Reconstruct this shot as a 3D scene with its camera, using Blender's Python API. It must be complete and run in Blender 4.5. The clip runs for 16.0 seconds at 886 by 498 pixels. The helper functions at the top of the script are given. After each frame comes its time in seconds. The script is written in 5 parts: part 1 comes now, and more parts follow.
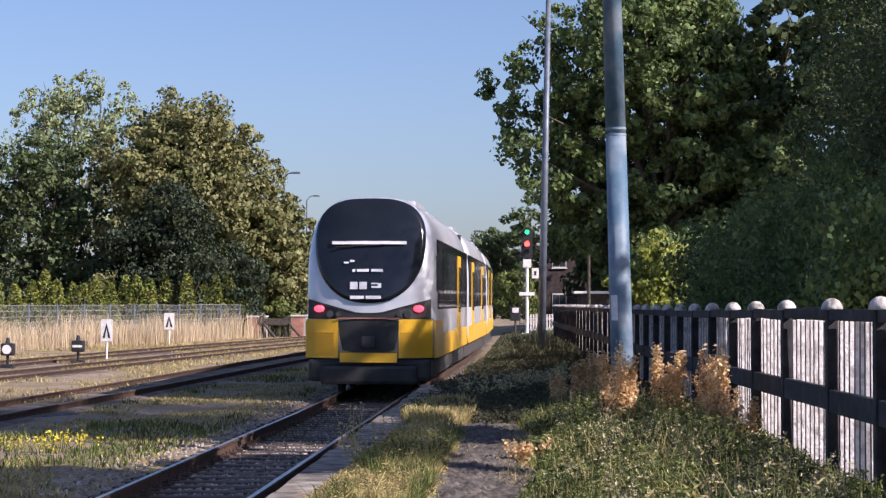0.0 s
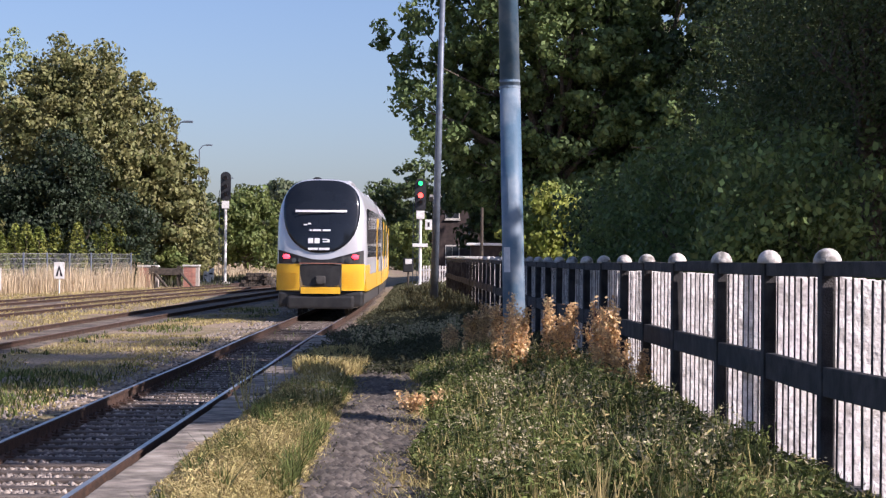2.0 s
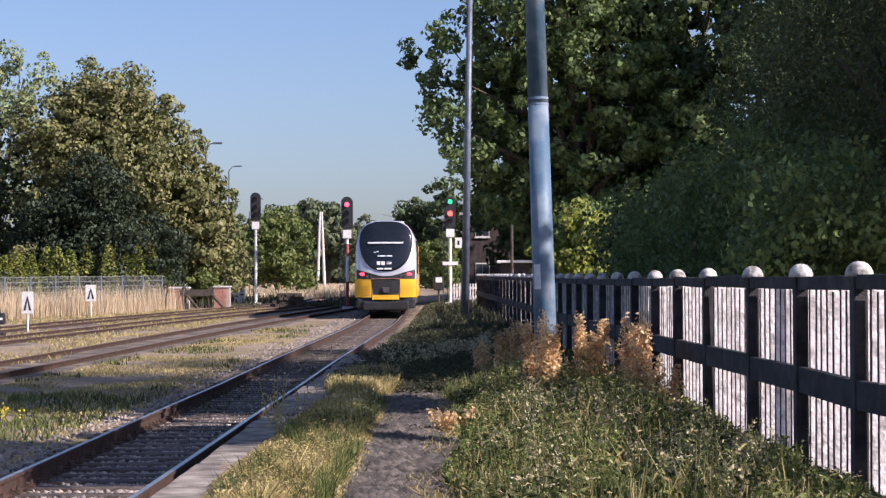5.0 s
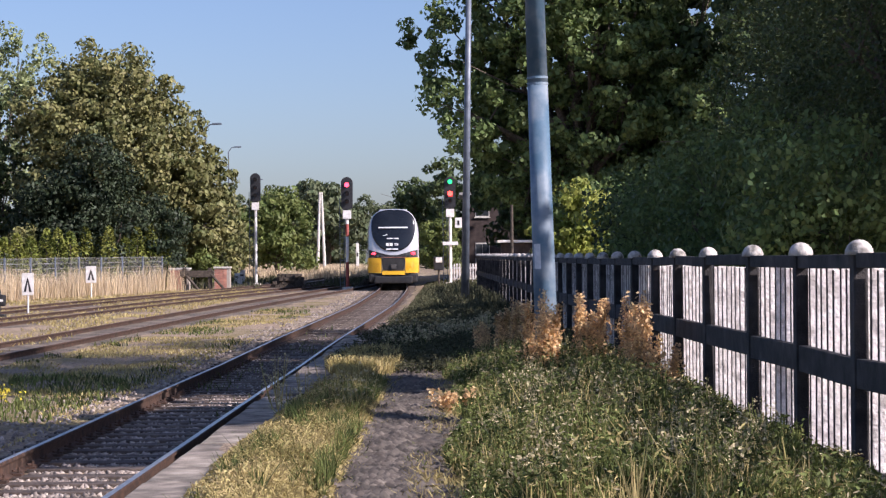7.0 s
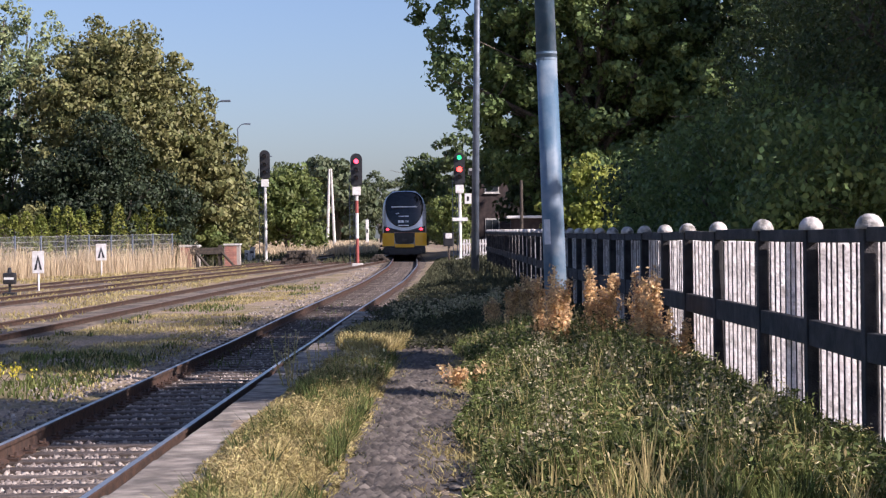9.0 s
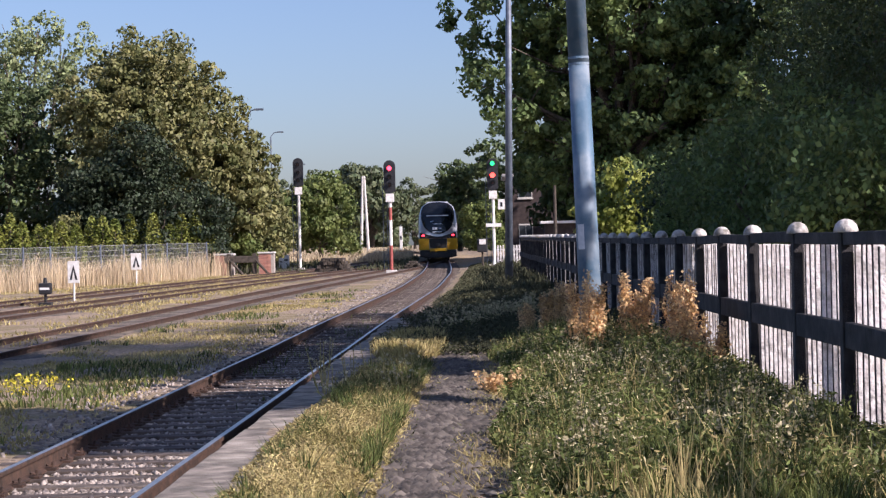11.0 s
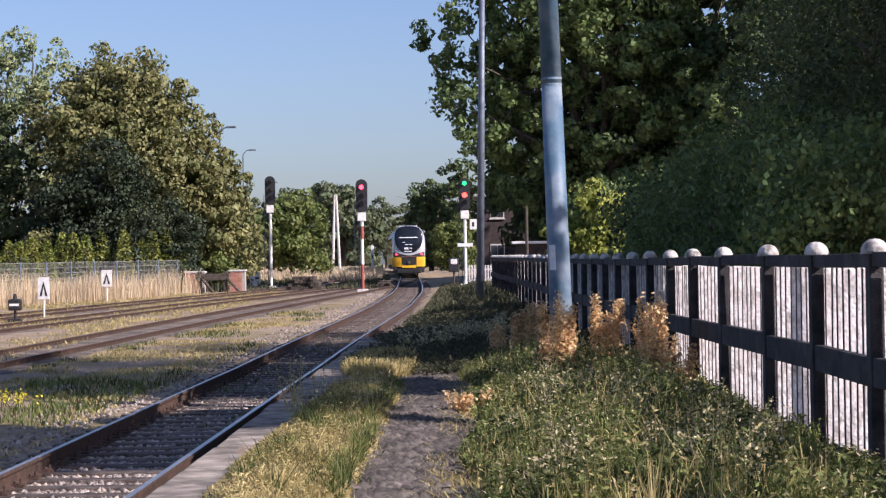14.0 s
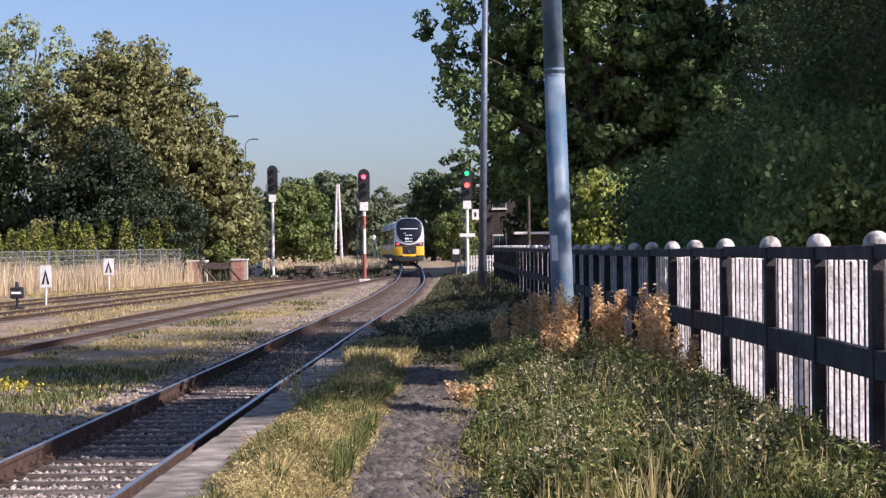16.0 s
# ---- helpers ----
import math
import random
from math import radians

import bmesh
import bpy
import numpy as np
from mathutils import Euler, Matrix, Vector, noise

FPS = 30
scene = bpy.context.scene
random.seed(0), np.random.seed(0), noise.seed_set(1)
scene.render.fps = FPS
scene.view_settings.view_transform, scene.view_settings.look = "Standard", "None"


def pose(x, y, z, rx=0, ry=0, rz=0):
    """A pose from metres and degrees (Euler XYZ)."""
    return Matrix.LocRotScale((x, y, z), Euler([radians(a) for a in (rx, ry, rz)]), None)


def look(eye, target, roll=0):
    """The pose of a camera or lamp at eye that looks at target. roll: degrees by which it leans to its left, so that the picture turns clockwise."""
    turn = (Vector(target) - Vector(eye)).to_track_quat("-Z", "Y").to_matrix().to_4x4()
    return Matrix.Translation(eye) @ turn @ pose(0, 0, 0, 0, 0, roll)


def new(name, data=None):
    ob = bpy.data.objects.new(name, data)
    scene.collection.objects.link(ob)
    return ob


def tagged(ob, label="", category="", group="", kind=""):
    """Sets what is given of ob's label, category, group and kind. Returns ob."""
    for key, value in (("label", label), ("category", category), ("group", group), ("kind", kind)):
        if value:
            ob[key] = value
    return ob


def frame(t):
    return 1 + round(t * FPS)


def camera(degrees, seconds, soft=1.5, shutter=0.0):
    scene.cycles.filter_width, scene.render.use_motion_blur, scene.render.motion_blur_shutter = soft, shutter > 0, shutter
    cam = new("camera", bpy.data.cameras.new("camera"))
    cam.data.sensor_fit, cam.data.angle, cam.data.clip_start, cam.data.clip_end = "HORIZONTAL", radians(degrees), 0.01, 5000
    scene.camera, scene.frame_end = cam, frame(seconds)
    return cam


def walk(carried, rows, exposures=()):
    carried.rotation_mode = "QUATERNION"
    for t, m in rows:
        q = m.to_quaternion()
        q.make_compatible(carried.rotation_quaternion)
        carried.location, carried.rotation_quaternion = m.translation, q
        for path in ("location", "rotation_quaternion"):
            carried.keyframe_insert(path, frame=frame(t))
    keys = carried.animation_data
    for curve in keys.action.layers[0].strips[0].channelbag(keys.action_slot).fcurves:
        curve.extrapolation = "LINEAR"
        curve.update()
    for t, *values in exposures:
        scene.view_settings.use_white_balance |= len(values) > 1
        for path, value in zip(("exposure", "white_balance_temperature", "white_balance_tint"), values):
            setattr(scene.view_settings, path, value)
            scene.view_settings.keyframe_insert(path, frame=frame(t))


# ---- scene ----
cam = camera(25.98, 16.0, soft=1.3)
EYE = (0.0, 0.0, 1.86)
# seconds, turn to the right of the track's line, tilt upwards, lean to the left, in degrees
PATH = [
    (0, -2.568, 1.864, 0.079),
    (0.5, -1.399, 1.682, 0.457),
    (1, -0.672, 0.760, -0.011),
    (1.5, 0.254, 1.336, 0.285),
    (2, 0.621, 0.421, 0.451),
    (2.5, -0.160, 1.034, 0.379),
    (3, -0.992, 0.244, 0.486),
    (3.5, -0.150, 1.149, -0.165),
    (4, -0.295, 1.151, -0.382),
    (4.2, -0.327, 0.925, -0.213),
    (6.3, -0.222, 1.031, -0.457),
    (6.5, -0.307, 0.504, -0.405),
    (7, -0.282, 0.363, -0.494),
    (7.5, -0.431, 0.073, -0.615),
    (8, -0.702, 0.285, -0.721),
    (8.5, -0.912, 0.296, -0.576),
    (8.7, -0.637, -0.350, -0.713),
    (10.8, -0.721, -0.345, -1.099),
    (11, -1.588, -0.148, -1.346),
    (11.5, -2.024, -0.159, -1.035),
    (12, -2.337, 0.246, -0.944),
    (12.5, -2.968, 0.025, -1.152),
    (13, -2.641, 0.374, -1.393),
    (13.5, -0.856, 0.239, -0.748),
    (14, -0.727, 0.418, -0.855),
    (14.5, -0.648, 0.134, 0.065),
    (15, -0.368, 0.401, -0.372),
    (15.5, -0.512, 0.354, -0.461),
    (16, -0.792, 0.124, -0.580),]


def aim(yaw, pitch, roll):
    a, b = radians(yaw), radians(pitch)
    d = Vector((math.sin(a) * math.cos(b), math.cos(a) * math.cos(b), math.sin(b)))
    return look(EYE, Vector(EYE) + d * 10, roll)


walk(cam, [(t, aim(a, b, c)) for t, a, b, c in PATH], exposures=[(0.0, 0.66, 5800, 26), (16.0, 0.66, 5800, 26)])

# ---- light ----
SUN_SIDE, SUN_UP = 62.0, 33.0      # degrees to the right of straight behind, and above the horizon
world = bpy.data.worlds.new("sky")
scene.world = world
world.use_nodes = True
wn = world.node_tree
sky = wn.nodes.new("ShaderNodeTexSky")
sky.sky_type = "NISHITA"
sky.sun_disc = False
sky.sun_elevation = radians(SUN_UP)
sky.sun_rotation = radians(180 - SUN_SIDE)
sky.dust_density, sky.air_density, sky.ozone_density = 1.35, 1.0, 3.1
wn.nodes["Background"].inputs["Strength"].default_value = 0.081
wn.links.new(sky.outputs[0], wn.nodes["Background"].inputs["Color"])
sun_data = bpy.data.lights.new("sun", "SUN")
sun_data.energy, sun_data.angle, sun_data.color = 5.0, radians(0.55), (1.0, 0.89, 0.73)
sun = new("sun", sun_data)
a, e = radians(SUN_SIDE), radians(SUN_UP)
sun.matrix_world = look((30 * math.sin(a), -30 * math.cos(a), 40), Vector((30 * math.sin(a), -30 * math.cos(a), 40)) - Vector((math.sin(a) * math.cos(e), -math.cos(a) * math.cos(e), math.sin(e))))


# ---- materials ----
def material(name, dark, light, scale=8.0, rough=0.85, metal=0.0, bump=0.0, bump_scale=60.0, stain=None, stain_scale=1.2,
             stain_amount=0.5, per="none", spread=0.25, through_light=0.0, coord="Object", gloss=0.5):
    m = bpy.data.materials.new(name)
    m.use_nodes = True
    nt = m.node_tree
    n, link = nt.nodes, nt.links.new
    b = n["Principled BSDF"]
    b.inputs["Roughness"].default_value = rough
    b.inputs["Metallic"].default_value = metal
    b.inputs["Specular IOR Level"].default_value = gloss
    tc = n.new("ShaderNodeTexCoord")
    geo = n.new("ShaderNodeNewGeometry")
    place = geo.outputs["Position"] if coord == "World" else tc.outputs["Object"]
    tex = n.new("ShaderNodeTexNoise")
    tex.inputs["Scale"].default_value = scale
    tex.inputs["Detail"].default_value = 6
    link(place, tex.inputs["Vector"])
    ramp = n.new("ShaderNodeValToRGB")
    ramp.color_ramp.elements[0].position, ramp.color_ramp.elements[1].position = 0.32, 0.68
    ramp.color_ramp.elements[0].color = (*dark, 1)
    ramp.color_ramp.elements[1].color = (*light, 1)
    link(tex.outputs["Fac"], ramp.inputs["Fac"])
    col = ramp.outputs["Color"]
    if stain:
        t2 = n.new("ShaderNodeTexNoise")
        t2.inputs["Scale"].default_value = stain_scale
        t2.inputs["Detail"].default_value = 8
        link(place, t2.inputs["Vector"])
        r2 = n.new("ShaderNodeValToRGB")
        r2.color_ramp.elements[0].position, r2.color_ramp.elements[1].position = 0.45, 0.65
        r2.color_ramp.elements[0].color = (0, 0, 0, 1)
        r2.color_ramp.elements[1].color = (stain_amount, stain_amount, stain_amount, 1)
        link(t2.outputs["Fac"], r2.inputs["Fac"])
        mix = n.new("ShaderNodeMixRGB")
        link(r2.outputs["Color"], mix.inputs["Fac"])
        link(col, mix.inputs["Color1"])
        mix.inputs["Color2"].default_value = (*stain, 1)
        col = mix.outputs["Color"]
    if per != "none":
        if per == "island":
            rnd = geo.outputs["Random Per Island"]
        else:
            rnd = n.new("ShaderNodeObjectInfo").outputs["Random"]
        hsv = n.new("ShaderNodeHueSaturation")
        mr = n.new("ShaderNodeMapRange")
        mr.inputs["To Min"].default_value, mr.inputs["To Max"].default_value = 1 - spread, 1 + spread
        link(rnd, mr.inputs["Value"])
        link(mr.outputs[0], hsv.inputs["Value"])
        mh = n.new("ShaderNodeMapRange")
        mh.inputs["To Min"].default_value, mh.inputs["To Max"].default_value = 0.5 - spread * 0.03, 0.5 + spread * 0.03
        link(rnd, mh.inputs["Value"])
        link(mh.outputs[0], hsv.inputs["Hue"])
        link(col, hsv.inputs["Color"])
        col = hsv.outputs["Color"]
    link(col, b.inputs["Base Color"])
    if bump:
        t3 = n.new("ShaderNodeTexNoise")
        t3.inputs["Scale"].default_value = bump_scale
        t3.inputs["Detail"].default_value = 5
        link(place, t3.inputs["Vector"])
        bp = n.new("ShaderNodeBump")
        bp.inputs["Strength"].default_value = bump
        bp.inputs["Distance"].default_value = 0.02
        link(t3.outputs["Fac"], bp.inputs["Height"])
        link(bp.outputs[0], b.inputs["Normal"])
    if through_light:
        tr = n.new("ShaderNodeBsdfTranslucent")
        link(col, tr.inputs["Color"])
        ms = n.new("ShaderNodeMixShader")
        ms.inputs["Fac"].default_value = through_light
        link(b.outputs[0], ms.inputs[1])
        link(tr.outputs[0], ms.inputs[2])
        link(ms.outputs[0], n["Material Output"].inputs["Surface"])
    return m


def glow(name, colour, strength):
    m = bpy.data.materials.new(name)
    m.use_nodes = True
    b = m.node_tree.nodes["Principled BSDF"]
    b.inputs["Base Color"].default_value = (*colour, 1)
    b.inputs["Emission Color"].default_value = (*colour, 1)
    b.inputs["Emission Strength"].default_value = strength
    return m


def ground_material():
    m = bpy.data.materials.new("ground_soil_and_turf")
    m.use_nodes = True
    nt = m.node_tree
    n, link = nt.nodes, nt.links.new
    b = n["Principled BSDF"]
    b.inputs["Roughness"].default_value = 0.95
    b.inputs["Specular IOR Level"].default_value = 0.15
    pos = n.new("ShaderNodeNewGeometry").outputs["Position"]

    def noise_ramp(scale, lo, hi, c0, c1):
        t = n.new("ShaderNodeTexNoise")
        t.inputs["Scale"].default_value, t.inputs["Detail"].default_value = scale, 8
        link(pos, t.inputs["Vector"])
        r = n.new("ShaderNodeValToRGB")
        r.color_ramp.elements[0].position, r.color_ramp.elements[1].position = lo, hi
        r.color_ramp.elements[0].color, r.color_ramp.elements[1].color = (*c0, 1), (*c1, 1)
        link(t.outputs["Fac"], r.inputs["Fac"])
        return r.outputs["Color"], t.outputs["Fac"]

    soil, _ = noise_ramp(14, 0.3, 0.7, (0.16, 0.122, 0.085), (0.46, 0.365, 0.265))
    turf, fine = noise_ramp(22, 0.3, 0.7, (0.11, 0.105, 0.045), (0.34, 0.27, 0.14))
    mask, _ = noise_ramp(0.45, 0.47, 0.63, (0, 0, 0), (1, 1, 1))
    mix = n.new("ShaderNodeMixRGB")
    link(mask, mix.inputs["Fac"])
    link(soil, mix.inputs["Color1"])
    link(turf, mix.inputs["Color2"])
    link(mix.outputs[0], b.inputs["Base Color"])
    bp = n.new("ShaderNodeBump")
    bp.inputs["Strength"].default_value, bp.inputs["Distance"].default_value = 0.7, 0.05
    link(fine, bp.inputs["Height"])
    link(bp.outputs[0], b.inputs["Normal"])
    return m


M = {}
M["ground"] = ground_material()
M["ballast"] = material("crushed_stone", (0.11, 0.092, 0.08), (0.42, 0.36, 0.31), 5, 0.9, per="island", spread=0.45)
M["path_stone"] = material("dusty_path_stone", (0.035, 0.03, 0.025), (0.16, 0.135, 0.112), 5, 0.95, per="island", spread=0.35)
M["ballast_bed"] = material("stone_bed", (0.05, 0.042, 0.036), (0.19, 0.16, 0.135), 22, 0.95, bump=1.0, bump_scale=40, coord="World")
# darker gravel that carries the tree shade over the sidings in its colour
M["siding_bed"] = material("oily_siding_gravel", (0.035, 0.03, 0.026), (0.17, 0.14, 0.11), 12, 0.95, bump=1.0, bump_scale=30, stain=(0.30, 0.24, 0.17), stain_scale=0.9, stain_amount=0.7, coord="World")
M["rail_side"] = material("rusty_rail_steel", (0.03, 0.021, 0.016), (0.10, 0.056, 0.038), 9, 0.8, 0.2, bump=0.3, coord="World")
M["rail_head"] = material("polished_rail_steel", (0.42, 0.42, 0.43), (0.62, 0.61, 0.60), 6, 0.32, 0.85, coord="World")
M["rail_dull"] = material("rusty_rail_top", (0.13, 0.085, 0.06), (0.26, 0.185, 0.14), 6, 0.6, 0.3, coord="World")
M["sleeper"] = material("tarred_oak_sleeper", (0.035, 0.028, 0.024), (0.13, 0.10, 0.08), 6, 0.9, bump=0.6, bump_scale=30, stain=(0.17, 0.14, 0.115), stain_scale=3, per="object")
M["slab"] = material("platform_edge_concrete", (0.17, 0.145, 0.115), (0.38, 0.33, 0.275), 5, 0.9, bump=0.5, stain=(0.09, 0.08, 0.065), stain_scale=3.5, stain_amount=0.85, coord="World", per="object", spread=0.2)
M["path"] = material("trodden_path_gravel", (0.026, 0.022, 0.018), (0.115, 0.095, 0.078), 14, 0.95, bump=1.0, bump_scale=25, stain=(0.10, 0.09, 0.07), stain_scale=1.5, coord="World")
M["white_paint"] = material("whitewashed_concrete", (0.72, 0.67, 0.64), (0.88, 0.85, 0.82), 12, 0.9, bump=0.8, bump_scale=35, stain=(0.20, 0.17, 0.15), stain_scale=9.0, stain_amount=0.6, coord="World")
M["post_concrete"] = material("dark_weathered_concrete", (0.014, 0.014, 0.016), (0.046, 0.043, 0.044), 7, 0.9, bump=0.5, stain=(0.36, 0.33, 0.31), stain_scale=2.6, stain_amount=0.09, coord="World")
# dark colour that stands for shade on the slats' side towards the tracks
M["slat_shade"] = material("dark_tarred_front", (0.02, 0.018, 0.018), (0.06, 0.05, 0.048), 14, 0.9, bump=0.4, coord="World")
M["cap"] = material("limewashed_cap", (0.50, 0.46, 0.42), (0.80, 0.77, 0.72), 7, 0.9, bump=0.7, bump_scale=30, stain=(0.13, 0.12, 0.10), stain_scale=7, stain_amount=0.9, coord="World")
M["pole"] = material("blue_grey_painted_steel", (0.055, 0.115, 0.18), (0.105, 0.185, 0.265), 3, 0.55, bump=0.15, stain=(0.55, 0.57, 0.58), stain_scale=2.2, stain_amount=0.35)
M["pole_grey"] = material("galvanised_grey_steel", (0.09, 0.11, 0.14), (0.16, 0.19, 0.23), 4, 0.5, 0.2)
M["concrete_pale"] = material("pale_concrete", (0.48, 0.46, 0.42), (0.66, 0.63, 0.58), 4, 0.9, bump=0.3)
M["label"] = material("pale_sticker", (0.62, 0.64, 0.66), (0.78, 0.79, 0.80), 20, 0.6)
M["black"] = material("black_enamel", (0.012, 0.012, 0.014), (0.03, 0.03, 0.032), 8, 0.5)
M["white"] = material("white_enamel", (0.70, 0.69, 0.66), (0.84, 0.83, 0.80), 9, 0.6, stain=(0.45, 0.38, 0.30), stain_scale=4, stain_amount=0.35)
M["red"] = material("red_enamel", (0.24, 0.055, 0.045), (0.38, 0.10, 0.08), 6, 0.7)
M["brick"] = material("red_brick", (0.30, 0.13, 0.09), (0.46, 0.22, 0.16), 7, 0.9, bump=0.4, per="object", spread=0.2)
M["mortar"] = material("mortar", (0.30, 0.27, 0.23), (0.42, 0.38, 0.33), 12, 0.95)
M["timber"] = material("old_dark_timber", (0.03, 0.025, 0.02), (0.10, 0.08, 0.06), 6, 0.9, bump=0.5)
M["mesh_wire"] = material("galvanised_wire", (0.30, 0.30, 0.29), (0.46, 0.46, 0.44), 8, 0.6, 0.4)
M["bark"] = material("grey_brown_bark", (0.05, 0.04, 0.03), (0.16, 0.13, 0.10), 9, 0.95, bump=0.9, bump_scale=16)
# the darkest of these leaf colours stands for shade within foliage
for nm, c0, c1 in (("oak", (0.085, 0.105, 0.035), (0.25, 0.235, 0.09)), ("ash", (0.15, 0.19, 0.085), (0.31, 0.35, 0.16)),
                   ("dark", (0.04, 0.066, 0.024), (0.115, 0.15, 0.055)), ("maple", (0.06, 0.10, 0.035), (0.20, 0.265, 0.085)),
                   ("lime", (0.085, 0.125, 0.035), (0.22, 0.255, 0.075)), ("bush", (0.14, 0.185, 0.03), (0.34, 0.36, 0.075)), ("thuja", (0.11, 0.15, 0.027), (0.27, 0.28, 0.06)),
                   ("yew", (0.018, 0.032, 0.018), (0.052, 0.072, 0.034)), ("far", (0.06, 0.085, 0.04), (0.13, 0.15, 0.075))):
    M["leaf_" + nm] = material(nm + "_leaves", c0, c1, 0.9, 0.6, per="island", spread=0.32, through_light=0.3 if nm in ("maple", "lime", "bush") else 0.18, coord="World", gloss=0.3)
M["grass_green"] = material("green_grass_blades", (0.022, 0.040, 0.010), (0.19, 0.215, 0.06), 2.2, 0.7, per="island", spread=0.5, through_light=0.3, coord="World", gloss=0.3)
# a duller, darker grey-green than the other grass
M["grass_dull"] = material("dusty_grey_green_herbs", (0.035, 0.042, 0.022), (0.125, 0.125, 0.07), 1.8, 0.85, per="island", spread=0.45, through_light=0.2, coord="World", gloss=0.2)
M["grass_dry"] = material("dry_grass_blades", (0.26, 0.22, 0.08), (0.55, 0.45, 0.21), 1.4, 0.8, per="island", spread=0.4, through_light=0.3, coord="World", gloss=0.2)
M["straw"] = material("bleached_tall_grass", (0.47, 0.37, 0.235), (0.70, 0.58, 0.40), 0.8, 0.85, per="island", spread=0.3, through_light=0.3, coord="World", gloss=0.2)
M["weed"] = material("rust_brown_seed_heads", (0.56, 0.36, 0.17), (0.88, 0.66, 0.38), 3, 0.85, per="island", spread=0.4, through_light=0.35, coord="World", gloss=0.2)
M["seed_pale"] = material("pale_seed_heads", (0.36, 0.32, 0.18), (0.58, 0.51, 0.32), 3, 0.85, per="island", spread=0.3, through_light=0.3, coord="World", gloss=0.2)
M["flower"] = material("yellow_flowers", (0.55, 0.45, 0.03), (0.75, 0.65, 0.06), 3, 0.8, per="island", through_light=0.3, coord="World")
M["train_white"] = material("silver_white_lacquer", (0.56, 0.57, 0.60), (0.68, 0.69, 0.71), 1.5, 0.25, 0.35, stain=(0.5, 0.48, 0.45), stain_scale=1.5, stain_amount=0.15)
M["train_yellow"] = material("golden_yellow_lacquer", (0.72, 0.40, 0.015), (0.84, 0.50, 0.03), 1.5, 0.32, stain=(0.5, 0.30, 0.05), stain_scale=2, stain_amount=0.2)
M["train_glass"] = material("tinted_black_glass", (0.008, 0.010, 0.014), (0.014, 0.017, 0.022), 1.0, 0.08)
M["train_black"] = material("black_train_plastic", (0.012, 0.012, 0.013), (0.03, 0.03, 0.03), 4, 0.5, stain=(0.05, 0.045, 0.04), stain_scale=3, stain_amount=0.3)
M["train_grey"] = material("underframe_grey", (0.03, 0.03, 0.03), (0.08, 0.075, 0.07), 4, 0.8)
M["train_mark"] = material("white_lettering_film", (0.70, 0.71, 0.73), (0.80, 0.80, 0.82), 6, 0.5)
M["tail"] = glow("red_tail_lamp", (1.0, 0.04, 0.055), 3.0)
M["sig_red"] = glow("red_signal_lamp", (1.0, 0.05, 0.03), 4.5)
M["sig_pink"] = glow("magenta_red_signal_lamp", (1.0, 0.05, 0.075), 4.0)
M["sig_green"] = glow("green_signal_lamp", (0.02, 0.70, 0.16), 2.0)
M["sig_off"] = material("dark_signal_lens", (0.03, 0.012, 0.012), (0.06, 0.02, 0.02), 5, 0.15)
# wall colour darkened to carry the shade of the trees
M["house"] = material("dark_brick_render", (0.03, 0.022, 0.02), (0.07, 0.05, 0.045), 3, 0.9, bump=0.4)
M["roof"] = material("grey_sheet_roof", (0.32, 0.31, 0.30), (0.46, 0.45, 0.43), 2, 0.7)
M["pane"] = material("window_glass", (0.03, 0.035, 0.04), (0.06, 0.07, 0.08), 1, 0.06)


# ---- mesh helpers ----
def part(name, bm, mat, parent=None, label="", smooth=False):
    me = bpy.data.meshes.new(name)
    bm.to_mesh(me)
    bm.free()
    me.materials.append(mat)
    if smooth:
        for p in me.polygons:
            p.use_smooth = True
    ob = new(name, me)
    ob.parent = parent
    return tagged(ob, label)


def raw(name, verts, faces, mat, parent=None, label=""):
    me = bpy.data.meshes.new(name)
    if isinstance(verts, np.ndarray):
        k = faces.shape[1]
        me.vertices.add(len(verts))
        me.vertices.foreach_set("co", verts.astype(np.float32).ravel())
        me.loops.add(faces.size)
        me.loops.foreach_set("vertex_index", faces.astype(np.int32).ravel())
        me.polygons.add(len(faces))
        me.polygons.foreach_set("loop_start", np.arange(0, faces.size, k, dtype=np.int32))
        me.update(calc_edges=True)
    else:
        me.from_pydata(verts, [], faces)
        me.update()
    me.materials.append(mat)
    ob = new(name, me)
    ob.parent = parent
    return tagged(ob, label)


def empty(name, at=(0, 0, 0), label="", category="", group="", kind=""):
    ob = new(name)
    ob.location = at
    return tagged(ob, label, category, group, kind)


def box(bm, x0, x1, y0, y1, z0, z1, bevel=0.0):
    m = Matrix.Translation(((x0 + x1) / 2, (y0 + y1) / 2, (z0 + z1) / 2)) @ Matrix.Diagonal((x1 - x0, y1 - y0, z1 - z0, 1))
    made = bmesh.ops.create_cube(bm, size=1, matrix=m)["verts"]
    if bevel:
        edges = list({e for v in made for e in v.link_edges})
        bmesh.ops.bevel(bm, geom=edges, offset=bevel, segments=2, affect="EDGES", profile=0.6)
    return bm


def tube(bm, p, q, r0, r1=None, n=10):
    p, q = Vector(p), Vector(q)
    d = q - p
    m = Matrix.Translation((p + q) / 2) @ d.to_track_quat("Z", "Y").to_matrix().to_4x4()
    bmesh.ops.create_cone(bm, cap_ends=True, segments=n, radius1=r0, radius2=r0 if r1 is None else r1, depth=d.length, matrix=m)
    return bm


def B():
    return bmesh.new()


